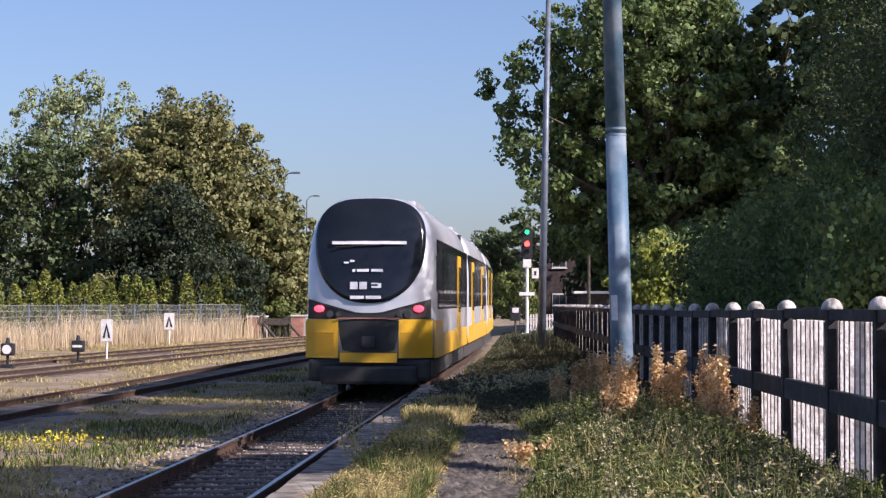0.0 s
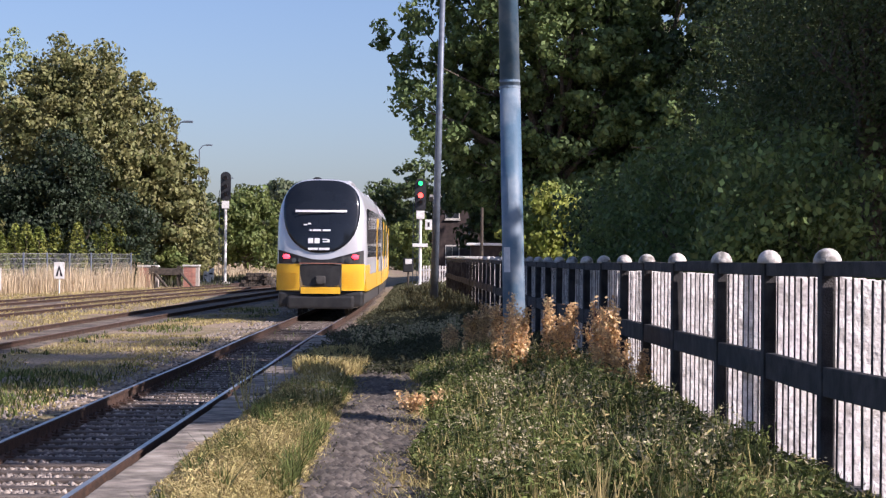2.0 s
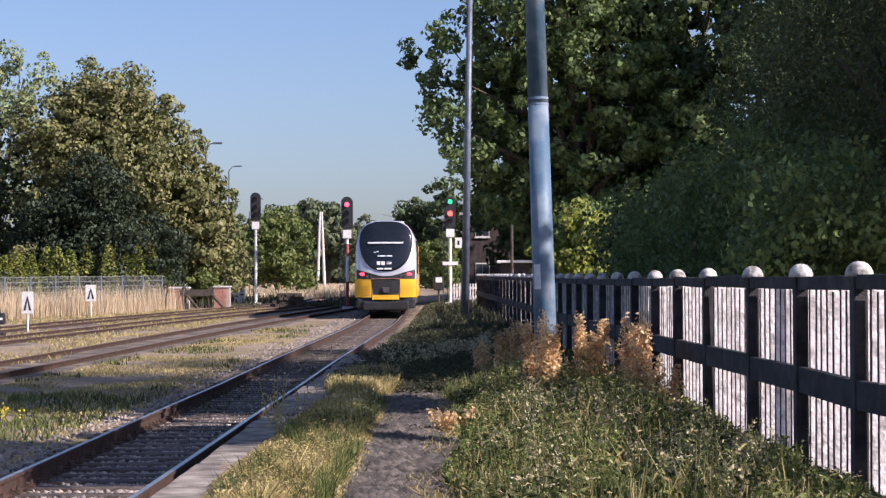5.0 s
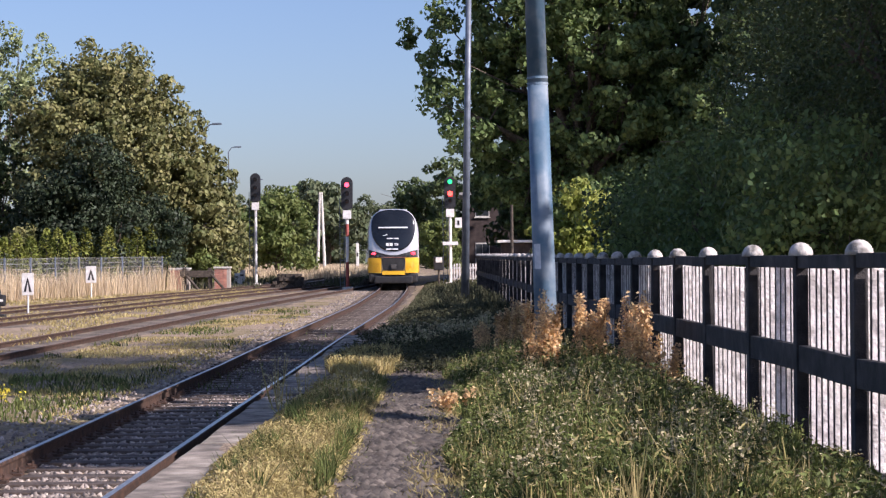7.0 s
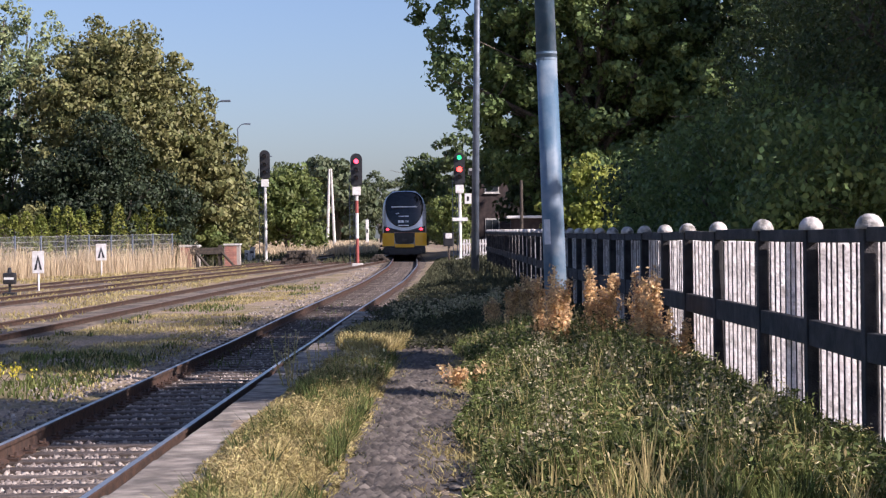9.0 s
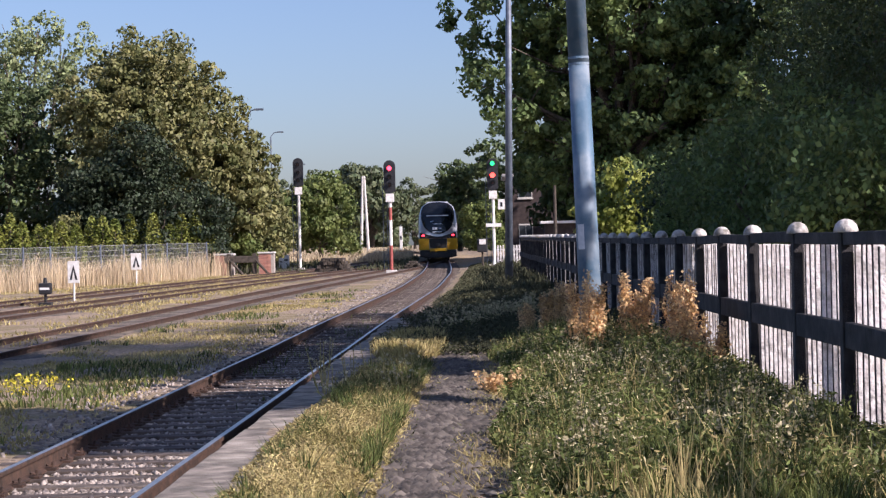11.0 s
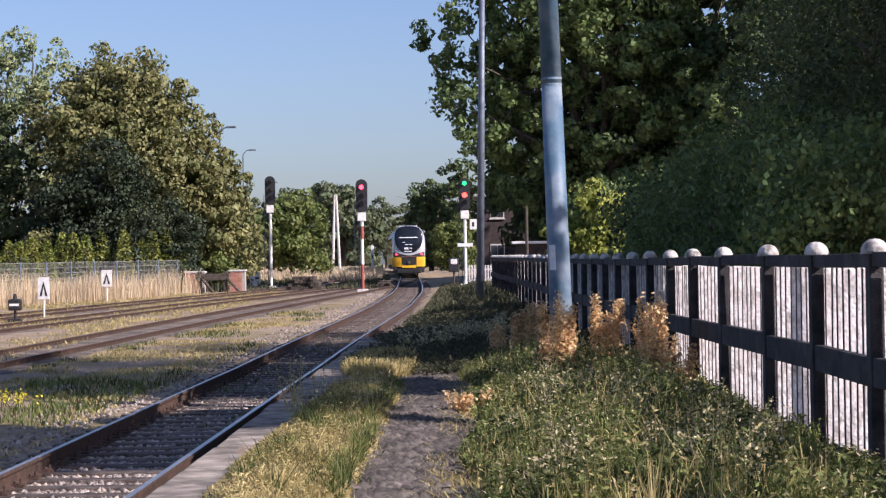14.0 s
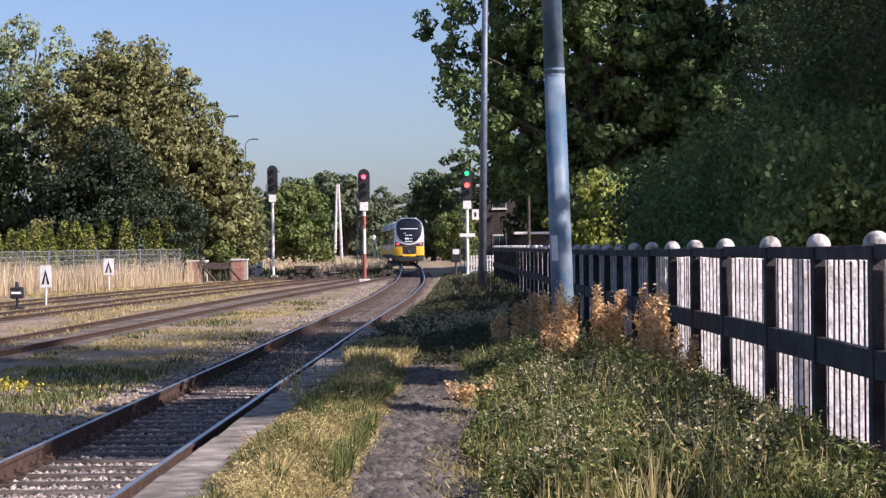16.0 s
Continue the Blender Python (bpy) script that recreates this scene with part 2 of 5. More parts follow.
def smooth_line(points):
    ys = np.array([p[0] for p in points], float)
    xs = np.array([p[1] for p in points], float)
    dense = np.arange(ys[0], ys[-1] + 0.5, 1.0)
    v = np.interp(dense, ys, xs)
    k = np.hanning(23)
    k /= k.sum()
    pad = np.concatenate([2 * v[0] - v[11:0:-1], v, 2 * v[-1] - v[-2:-13:-1]])
    s = np.convolve(pad, k, "valid")
    return lambda y: np.interp(y, dense, s)


def rise(y):
    return np.clip(0.006 * (np.asarray(y, float) - 35), 0, 1.0)


LINE = {
    1: smooth_line([(-60, -3.54), (30, -3.54), (43, -3.46), (56, -3.25), (73, -2.98), (100, -3.12), (120, -3.6), (137, -4.15), (150, -4.5), (163, -4.95), (175, -5.45), (190, -6.05), (205, -6.9), (220, -8.2), (240, -10.8), (420, -32)]),
    2: smooth_line([(-60, -12.6), (20, -10.9), (35, -10.35), (50, -9.6), (64, -9.0), (80, -8.1), (105, -6.3), (130, -5.0), (150, -4.7)]),
    3: smooth_line([(-60, -22), (20, -17.6), (52, -15.0), (59, -14.3), (70, -13.3), (85, -11.9), (105, -9.6), (125, -7.3), (145, -5.6)]),
    5: smooth_line([(168, -30), (180, -22), (200, -15.5), (220, -11.6), (236, -10.8)]),
    4: smooth_line([(-60, -27), (20, -21.5), (60, -18.0), (75, -16.6), (90, -15.0), (105, -13.0), (130, -10.2), (160, -9)]),
}


def platform_height(x, y):
    """Height of the ground above the foot of the rails: a low platform beside the near track, fading out further on."""
    edge = np.clip((x + 2.24) / 0.02, 0, 1)
    far = np.clip((70 - y) / 30, 0, 1)
    soft = np.clip((x + 2.3) / 1.6, 0, 1)
    up = 0.42 * np.where(y < 42, edge, edge * 0.0 + soft * far + (1 - far) * soft * 0.35)
    return up


def ground_z(x, y):
    x, y = np.asarray(x, float), np.asarray(y, float)
    bump = 0.035 * np.sin(x * 1.7 + y * 0.31) * np.sin(y * 0.83 - x * 0.4) + 0.02 * np.sin(x * 3.9 + 1) * np.sin(y * 2.1)
    z = -0.17 + platform_height(x, y) + rise(y) + bump * np.clip((x + 60) / 30, 0.3, 1)
    for k in (1, 2, 3, 4):
        c = LINE[k](np.clip(y, -60, 420))
        near = np.clip(1.6 - np.abs(x - c) / 1.2, 0, 1) * (y < (400 if k == 1 else 140))
        z = z - near * (bump + 0.03 * (k == 1))
    return z


def scatter(n, x0, x1, y0, y1, rng, far_bias=1.0):
    y = y0 + (y1 - y0) * rng.random(n) ** far_bias
    return x0 + (x1 - x0) * rng.random(n), y


def blades(name, x, y, z, height, rng, mat, parent=None, label="", width=0.012, lean=0.35, tip=None):
    """Bent grass blades of two quads each, joined as one stuff mesh."""
    n = len(x)
    a = rng.random(n) * 2 * np.pi
    h = height * (0.5 + 0.7 * rng.random(n))
    l = lean * h * rng.random(n)
    w = width * (0.6 + 0.8 * rng.random(n))
    wx, wy = np.cos(a) * w, np.sin(a) * w
    b = rng.random(n) * 2 * np.pi
    lx, ly = np.cos(b) * l, np.sin(b) * l
    v = np.empty((n, 6, 3))
    for i, (f, g, s) in enumerate(((0, 0, 1), (0.55, 0.3, 0.8), (1, 1, 0.25))):
        v[:, 2 * i, 0], v[:, 2 * i, 1], v[:, 2 * i, 2] = x - wx * s + lx * g, y - wy * s + ly * g, z + h * f
        v[:, 2 * i + 1, 0], v[:, 2 * i + 1, 1], v[:, 2 * i + 1, 2] = x + wx * s + lx * g, y + wy * s + ly * g, z + h * f
    k = np.arange(n)[:, None] * 6
    f = np.concatenate([k + np.array([0, 1, 3, 2]), k + np.array([2, 3, 5, 4])])
    ob = raw(name, v.reshape(-1, 3), f, mat, parent, label)
    return ob


def leaf_mesh(centres, size, rng, narrow=0.55, facing=None):
    """Folded rhombic leaves, one at each centre, turned at random or about across the way they face."""
    n = len(centres)
    d = rng.normal(size=(n, 3))
    d[:, 2] *= 0.7
    if facing is not None:
        d = np.cross(facing, d)
    d /= np.linalg.norm(d, axis=1)[:, None] + 1e-9
    e = np.cross(d, rng.normal(size=(n, 3)) if facing is None else facing)
    e /= np.linalg.norm(e, axis=1)[:, None] + 1e-9
    s = size * (0.6 + 0.8 * rng.random(n))[:, None]
    v = np.stack([centres - d * s, centres + e * s * narrow, centres + d * s, centres - e * s * narrow], 1)
    v[:, 1] += np.cross(d, e) * s * 0.15
    v[:, 3] += np.cross(d, e) * s * 0.15
    return v.reshape(-1, 3), np.arange(n * 4).reshape(n, 4)


def tree(name, at, blobs, leaves, size, mat, rng, trunk=0.3, label="", clump=0.75, category="tree", per_clump=46, group="", gap=0.0):
    """A tapered trunk with limbs into every part of the crown, and a crown of leaf clumps in uneven lobes."""
    t = empty(name, at, label, category, group)
    bm = B()
    top = max(b[2] for b in blobs)
    z0 = min(b[2] - b[5] for b in blobs)
    crotch = Vector((0, 0, max(0.6, z0 + (top - z0) * 0.15)))
    tube(bm, (0, 0, -0.3), crotch, trunk, trunk * 0.72, 9)
    for b in blobs:
        c = Vector(b[:3])
        mid = crotch.lerp(c, 0.55) + Vector((rng.normal() * 0.3, rng.normal() * 0.3, 0.3))
        tube(bm, crotch, mid, trunk * 0.5, trunk * 0.3, 6)
        tube(bm, mid, c, trunk * 0.3, trunk * 0.12, 6)
        for _ in range(4):
            tip = c + Vector((rng.normal() * b[3] * 0.45, rng.normal() * b[4] * 0.45, rng.normal() * b[5] * 0.4))
            tube(bm, mid.lerp(c, 0.6), tip, trunk * 0.13, trunk * 0.04, 5)
    part("trunk", bm, M["bark"], t)
    vol = np.array([(b[3] * b[4] * b[5]) ** (2 / 3) for b in blobs])
    pts, ways = [], []
    for b, share in zip(blobs, vol / vol.sum()):
        nc = max(6, int(0.78 * leaves * share / per_clump))
        d = rng.normal(size=(nc, 3))
        d /= np.linalg.norm(d, axis=1)[:, None]
        r = 0.6 + 0.45 * rng.random(nc) ** 0.5
        lump = 1 + 0.16 * np.sin(d[:, 0] * 5 + b[0]) * np.sin(d[:, 2] * 6 + b[1]) + 0.10 * np.sin(d[:, 1] * 11 + b[2])
        c = np.array(b[:3]) + d * (r * lump)[:, None] * np.array(b[3:6])
        if gap:
            keep = np.sin(c[:, 0] * 1.3 + c[:, 1]) * np.sin(c[:, 2] * 1.5 + c[:, 1] * 0.7) > gap - 1
            c = c[keep]
        cs = clump * (0.6 + 0.8 * rng.random(len(c)))
        q = rng.normal(size=(len(c) * per_clump, 3))
        q /= np.linalg.norm(q, axis=1)[:, None]
        p = np.repeat(c, per_clump, 0) + q * (np.repeat(cs, per_clump) * (0.55 + 0.55 * rng.random(len(q)) ** 0.5))[:, None] * np.array([0.85, 0.85, 0.62])
        pts.append(p)
        ways.append(q + rng.normal(size=q.shape) * 0.38)
    v, f = leaf_mesh(np.concatenate(pts), size * 1.08, rng, 0.66, np.concatenate(ways))
    raw("crown", v, f, mat, t)
    return t


# ---- ground, path, tracks ----
def make_ground():
    xs = np.unique(np.concatenate([np.array([-900, -500, -300, -180, -120, -90, -70, -55, -45]), np.arange(-38, -6, 1.0), np.arange(-6, 4.01, 0.25),
                                   np.array([-2.25, -2.21]), np.arange(4.5, 12, 1.0), np.array([15, 20, 30, 45, 70, 110, 180, 300, 500, 900])]))
    ys = np.unique(np.concatenate([np.array([-400, -200, -100, -60, -40, -25, -12, -5]), np.arange(0, 45, 0.5), np.arange(45, 130, 1.5), np.arange(130, 260, 6),
                                   np.array([280, 320, 380, 460, 600, 900, 1500, 3000])]))
    gx, gy = np.meshgrid(xs, ys)
    gz = ground_z(gx, gy)
    v = np.stack([gx, gy, gz], -1).reshape(-1, 3)
    nx = len(xs)
    i, j = np.meshgrid(np.arange(nx - 1), np.arange(len(ys) - 1))
    k = (j * nx + i).ravel()
    f = np.stack([k, k + 1, k + nx + 1, k + nx], 1)
    ob = raw("ground", v, f, M["ground"])
    tagged(ob, "dry trampled railway ground with patchy grass and gravel", "ground", kind="structure")


make_ground()


def strip(name, centre, half, y0, y1, lift, mat, step=0.5, wobble=0.0, drop=0.0):
    ys = np.arange(y0, y1 + step / 2, step)
    rng = np.random.default_rng(5)
    c = centre(ys)
    w = half + wobble * np.sin(ys * 1.9) * np.sin(ys * 0.7 + 1) + wobble * 0.5 * rng.normal(size=len(ys))
    cols = np.array([-1.35, -1.0, -0.5, 0.0, 0.5, 1.0, 1.35])
    x = c[:, None] + cols[None] * w[:, None]
    y = np.repeat(ys[:, None], len(cols), 1)
    z = ground_z(x, y) + lift * (np.abs(cols) < 1.1)[None] - 0.06 * (np.abs(cols) > 1.1)[None]
    if drop:
        z = np.where(np.abs(cols)[None] < 1.1, rise(y) - drop, z)
    v = np.stack([x, y, z], -1).reshape(-1, 3)
    n = len(cols)
    i, j = np.meshgrid(np.arange(n - 1), np.arange(len(ys) - 1))
    k = (j * n + i).ravel()
    return raw(name, v, np.stack([k, k + 1, k + n + 1, k + n], 1), mat)


tagged(strip("footpath", lambda y: -0.52 + 0.05 * np.sin(y * 0.3) - np.clip(y - 24, 0, 20) * 0.05, 0.34, 3, 44, 0.012, M["path"], 0.25, 0.11), "narrow trodden footpath of grey stones and soil", "footpath", kind="structure")


def rail_profile():
    return [(-0.07, -0.172), (0.07, -0.172), (0.07, -0.155), (0.012, -0.135), (0.010, -0.045), (0.036, -0.036), (0.036, -0.006),
            (0.028, 0.0), (-0.028, 0.0), (-0.036, -0.006), (-0.036, -0.036), (-0.010, -0.045), (-0.012, -0.135), (-0.07, -0.155)]


def make_rail(parent, line, off, y0, y1, head, sink=0.0):
    ys = np.arange(y0, y1, 1.0)
    xs = line(ys) + off
    prof = rail_profile()
    n = len(prof)
    v = [(x + px, y, pz - sink + float(rise(y))) for x, y in zip(xs, ys) for px, pz in prof]
    body, top = [], []
    for j in range(len(ys) - 1):
        for i in range(n):
            q = (j * n + i, j * n + (i + 1) % n, (j + 1) * n + (i + 1) % n, (j + 1) * n + i)
            (top if i == 7 else body).append(q)
    r = raw("rail", v, body, M["rail_side"], parent)
    raw("rail_head", v, top, head, r, "worn running surface")


def make_track(k, y0, y1, head, sink=0.0):
    t = empty("track_%d" % k, (0, 0, 0), "standard gauge railway track on timber sleepers in gravel" if k == 1 else "rusty overgrown siding track sunk into dry soil", "railway track", kind="structure")
    for s in (-0.7525, 0.7525):
        make_rail(t, LINE[k], s, y0, y1, head, sink)
    return t


track_1 = make_track(1, -30, 400, M["rail_head"])
track_2 = make_track(2, -30, 149, M["rail_dull"], 0.02)
track_3 = make_track(3, -30, 143, M["rail_dull"], 0.03)
track_4 = make_track(4, -30, 158, M["rail_dull"], 0.04)
track_5 = make_track(5, 169, 236, M["rail_dull"], 0.02)
bed = strip("ballast_bed", LINE[1], 1.35, -20, 380, 0.0, M["ballast_bed"], 1.0, 0.05, drop=0.225)
tagged(bed, "bed of small crushed stone under the track", "track ballast", kind="structure")
for k in (2, 3, 4):
    b = strip("ballast_bed", LINE[k], 1.15, 10, 140, 0.02, M["siding_bed"], 1.0, 0.22)
    tagged(b, "gravel strip under an old siding, darkened to stand for shade", "track ballast", kind="structure")


# ---- the train ----
def y_face(x, z):
    """How far the rear end is set back at a height and a distance from the middle."""
    up = np.clip(z - 1.5, 0, 3)
    return 0.085 * up ** 2 + 0.30 * (abs(x) / 1.4) ** 3


def body_outline(n=56, w=1.41, top=4.35, low=0.74):
    pts = []
    for i in range(n):
        a = 2 * math.pi * i / n
        c, s = math.cos(a), math.sin(a)
        p = 0.62 if s > 0 else 0.16
        h = (top - 2.55) if s > 0 else (2.55 - low)
        x = w * math.copysign(abs(c) ** p, c)
        z = 2.55 + h * math.copysign(abs(s) ** (0.75 if s > 0 else 0.16), s)
        pts.append((x, z))
    return pts


def screen_outline(n=64, w=1.21, mid=3.36, up=0.94, down=1.36):
    """An egg, broad and flat above and narrowing to a round chin."""
    pts = []
    for i in range(n):
        a = 2 * math.pi * i / n
        c, s = math.cos(a), math.sin(a)
        x = w * math.copysign(abs(c) ** (0.66 if s > 0 else 0.86), c)
        z = mid + (up if s > 0 else down) * math.copysign(abs(s) ** (0.80 if s > 0 else 0.94), s)
        pts.append((x, z))
    return pts


def cap_patch(outline, centre, out, thick=0.03, rings=(0.3, 0.6, 0.85, 1.0)):
    """A plate that follows the rounded rear end, raised by out metres."""
    bm = B()
    n = len(outline)
    cx, cz = centre
    prev = [bm.verts.new((cx, y_face(cx, cz) - out, cz))]
    for r in rings:
        ring = []
        for x, z in outline:
            px, pz = cx + (x - cx) * r, cz + (z - cz) * r
            ring.append(bm.verts.new((px, y_face(px, pz) - out, pz)))
        for i in range(n):
            j = (i + 1) % n
            if len(prev) == 1:
                bm.faces.new((prev[0], ring[i], ring[j]))
            else:
                bm.faces.new((prev[i], ring[i], ring[j], prev[j]))
        prev = ring
    back = [bm.verts.new((v.co.x, v.co.y + thick + 0.02, v.co.z)) for v in prev]
    for i in range(n):
        j = (i + 1) % n
        bm.faces.new((prev[i], back[i], back[j], prev[j]))
    bmesh.ops.recalc_face_normals(bm, faces=bm.faces)
    return bm


def face_box(x0, x1, z0, z1, out, thick=0.05, n=6):
    pts = []
    for i in range(n):
        pts.append((x0 + (x1 - x0) * i / n, z0))
    for i in range(n):
        pts.append((x1, z0 + (z1 - z0) * i / n))
    for i in range(n):
        pts.append((x1 - (x1 - x0) * i / n, z1))
    for i in range(n):
        pts.append((x0, z1 - (z1 - z0) * i / n))
    return cap_patch(pts, ((x0 + x1) / 2, (z0 + z1) / 2), out, thick, (0.5, 1.0))


COACH = 15.6


def coach_shell(y0, y1, nose):
    bm = B()
    out = body_outline()
    n = len(out)
    rings = []
    if nose:
        for r, dy in ((0.0, 0), (0.5, 0.0), (0.8, 0.0), (0.93, 0.02), (0.975, 0.09), (1.0, 0.30)):
            ring = []
            for x, z in out:
                px, pz = x * r, 2.55 + (z - 2.55) * r
                ring.append(bm.verts.new((px, y_face(px, pz) + dy + 0.02, pz)))
            rings.append(ring)
        ys = [1.4, 4, 8, 12, y1]
    else:
        ys = [y0, 4, 8, 12, y1]
    for y in ys:
        rings.append([bm.verts.new((x, y, z)) for x, z in out])
    for a, b in zip(rings, rings[1:]):
        for i in range(n):
            j = (i + 1) % n
            bm.faces.new((a[i], a[j], b[j], b[i]))
    bm.faces.new(rings[-1])
    if not nose:
        bm.faces.new(rings[0][::-1])
    bmesh.ops.remove_doubles(bm, verts=bm.verts, dist=1e-4)
    bmesh.ops.recalc_face_normals(bm, faces=bm.faces)
    return bm


def side_panel(s, y0, y1, z0, z1, out, thick=0.03):
    bm = B()
    x = 1.41
    a, b = s * (x - thick), s * (x + out)
    return box(bm, min(a, b), max(a, b), y0, y1, z0, z1, 0.008)


def coach_sides(parent, first):
    start = 1.5 if first else 0.7
    for s in (-1, 1):
        band = part("window_band", side_panel(s, start, COACH - 0.5, 1.86, 3.42, 0.006), M["train_glass"], parent, "black glazed window band")
        doors = (10.6,) if first else (3.4, 11.2)
        for d in doors:
            dr = part("door", side_panel(s, d - 0.72, d + 0.72, 0.85, 3.25, 0.022), M["train_yellow"], parent, "yellow sliding passenger door")
            for q in (-0.36, 0.36):
                part("door_window", side_panel(s, d + q - 0.24, d + q + 0.24, 1.75, 2.95, 0.03), M["train_glass"], dr)
        for w in np.arange(start + 0.9, COACH - 1.2, 1.55):
            if min(abs(w - d) for d in doors) > 1.25:
                part("window", side_panel(s, w - 0.62, w + 0.62, 2.05, 3.22, 0.014), M["pane"], parent)
        part("stripe", side_panel(s, start, COACH - 0.4, 0.78, 1.30, 0.008), M["train_yellow"], parent, "yellow lower side stripe")
        if first:
            part("side_panel", side_panel(s, 0.45, 3.4, 0.80, 1.62, 0.010), M["train_yellow"], parent, "yellow corner panel")
            part("cab_window", side_panel(s, 1.0, 2.2, 2.25, 3.05, 0.012), M["train_glass"], parent)


def running_gear(parent, y):
    bm = B()
    box(bm, -1.15, 1.15, y - 1.6, y + 1.6, 0.42, 0.68, 0.03)
    for s in (-1, 1):
        box(bm, s * 1.05 - 0.08, s * 1.05 + 0.08, y - 1.7, y + 1.7, 0.36, 0.62, 0.03)
    g = part("bogie", bm, M["train_grey"], parent)
    for dy in (-1.15, 1.15):
        bm = B()
        for s in (-0.7525, 0.7525):
            tube(bm, (s - 0.06, y + dy, 0.425), (s + 0.06, y + dy, 0.425), 0.42, 0.42, 24)
        tube(bm, (-0.7, y + dy, 0.425), (0.7, y + dy, 0.425), 0.08, 0.08, 10)
        part("wheelset", bm, M["train_grey"], g)


def make_train():
    t = empty("train", (0, 0, 0), "white and yellow diesel multiple unit passenger train", "train")
    coaches = []
    for k in range(3):
        first = k == 0
        c = part("coach", coach_shell(0.25, COACH - 0.25, first), M["train_white"], t, "silver-white coach body with rounded roof", True)
        coaches.append(c)
        coach_sides(c, first)
        bm = B()
        box(bm, -1.30, 1.30, 0.45 if first else 0.3, COACH - 0.3, 0.34, 0.78, 0.05)
        part("underframe", bm, M["train_grey"], c)
        running_gear(c, 2.8)
        if k == 2:
            running_gear(c, COACH - 2.8)
        if k < 2:
            bm = B()
            for i in range(6):
                box(bm, -1.2 + 0.04 * (i % 2), 1.2 - 0.04 * (i % 2), COACH - 0.27 + i * 0.09, COACH - 0.18 + i * 0.09, 0.9, 4.0 - 0.05 * (i % 2))
            part("gangway_bellows", bm, M["train_black"], c)
        bm = B()
        box(bm, -0.8, 0.8, 3.0, 6.0, 4.20, 4.37, 0.06)
        part("roof_unit", bm, M["train_white"], c)
        bm = B()
        box(bm, -0.7, 0.7, 8.5, 12.0, 4.20, 4.37, 0.06)
        part("roof_unit", bm, M["train_white"], c)
    c = coaches[0]
    part("rear_screen", cap_patch(screen_outline(), (0, 3.2), 0.012, 0.03, (0.25, 0.5, 0.75, 0.92, 1.0)), M["train_glass"], c, "large black oval rear windscreen", True)
    # dark belt that carries the lamps, a shallow curve under the white surround
    belt = []
    for i in range(25):
        x = -1.34 + 2.68 * i / 24
        belt.append((x, 1.66))
    for i in range(25):
        x = 1.34 - 2.68 * i / 24
        belt.append((x, 1.79 + 0.30 * (abs(x) / 1.34) ** 2.0))
    part("lamp_belt", cap_patch(belt, (0, 1.73), 0.02, 0.05, (0.5, 0.9, 1.0)), M["train_black"], c, "glossy black lamp belt")
    for s in (-1, 1):
        bm = B()
        y = y_face(1.08, 1.90) - 0.06
        bmesh.ops.create_uvsphere(bm, u_segments=16, v_segments=10, radius=1, matrix=Matrix.Translation((s * 1.08, y + 0.03, 1.88)) @ Matrix.Diagonal((0.115, 0.055, 0.075, 1)))
        part("tail_lamp", bm, M["tail"], c, "lit red tail lamp", True)
        bm = B()
        for dx, r in ((0.84, 0.075), (0.66, 0.05)):
            yy = y_face(dx, 1.7) - 0.05
            tube(bm, (s * dx, yy, 1.76), (s * dx, yy + 0.06, 1.76), r, r * 1.1, 16)
        part("headlamp", bm, M["pane"], c, "unlit headlamp lens")
        x0, x1 = (0.66, 1.37) if s > 0 else (-1.37, -0.66)
        panel = part("rear_panel", face_box(x0, x1, 0.82, 1.65, 0.03), M["train_yellow"], c, "yellow ribbed rear panel")
        for i in range(8):
            z = 0.92 + i * 0.062
            part("rib", face_box(x0 + 0.05, x1 - 0.08, z, z + 0.028, 0.045, 0.02, 4), M["train_yellow"], panel)
    hatch = [(-0.66, 1.62), (-0.3, 1.66), (0.3, 1.66), (0.66, 1.62), (0.63, 1.3), (0.56, 0.98), (0.3, 0.94), (-0.3, 0.94), (-0.56, 0.98), (-0.63, 1.3)]
    part("coupler_hatch", cap_patch(hatch, (0, 1.3), 0.015, 0.03, (0.5, 1.0)), M["train_black"], c, "black coupler hatch")
    bm = B()
    box(bm, -0.16, 0.16, -0.10, 0.1, 1.02, 1.28, 0.04)
    tube(bm, (0, -0.12, 1.15), (0, -0.08, 1.15), 0.13, 0.11, 14)
    part("coupler", bm, M["train_grey"], c, "dark automatic coupler head")
    bm = B()
    tube(bm, (-0.68, -0.03, 1.67), (0.68, -0.03, 1.67), 0.014, 0.014, 6)
    part("handrail", bm, M["brick"], c, "thin reddish trim bar")
    part("lower_apron", face_box(-0.62, 0.62, 0.72, 0.93, 0.04), M["train_yellow"], c, "yellow lower apron")
    bm = B()
    box(bm, -1.34, 1.34, 0.14, 0.9, 0.30, 0.80, 0.10)
    box(bm, -1.05, 1.05, 0.02, 0.5, 0.24, 0.66, 0.08)
    part("obstacle_deflector", bm, M["train_black"], c, "black obstacle deflector")
    part("destination_bar", face_box(-0.82, 0.80, 3.28, 3.35, 0.07, 0.02), M["train_mark"], c, "pale strip across the rear screen")
    wn_ = B()
    tube(wn_, (-0.75, y_face(0.75, 3.2) - 0.08, 3.22), (0.3, y_face(0.3, 3.3) - 0.08, 3.27), 0.015, 0.012, 6)
    part("wiper", wn_, M["train_black"], c)
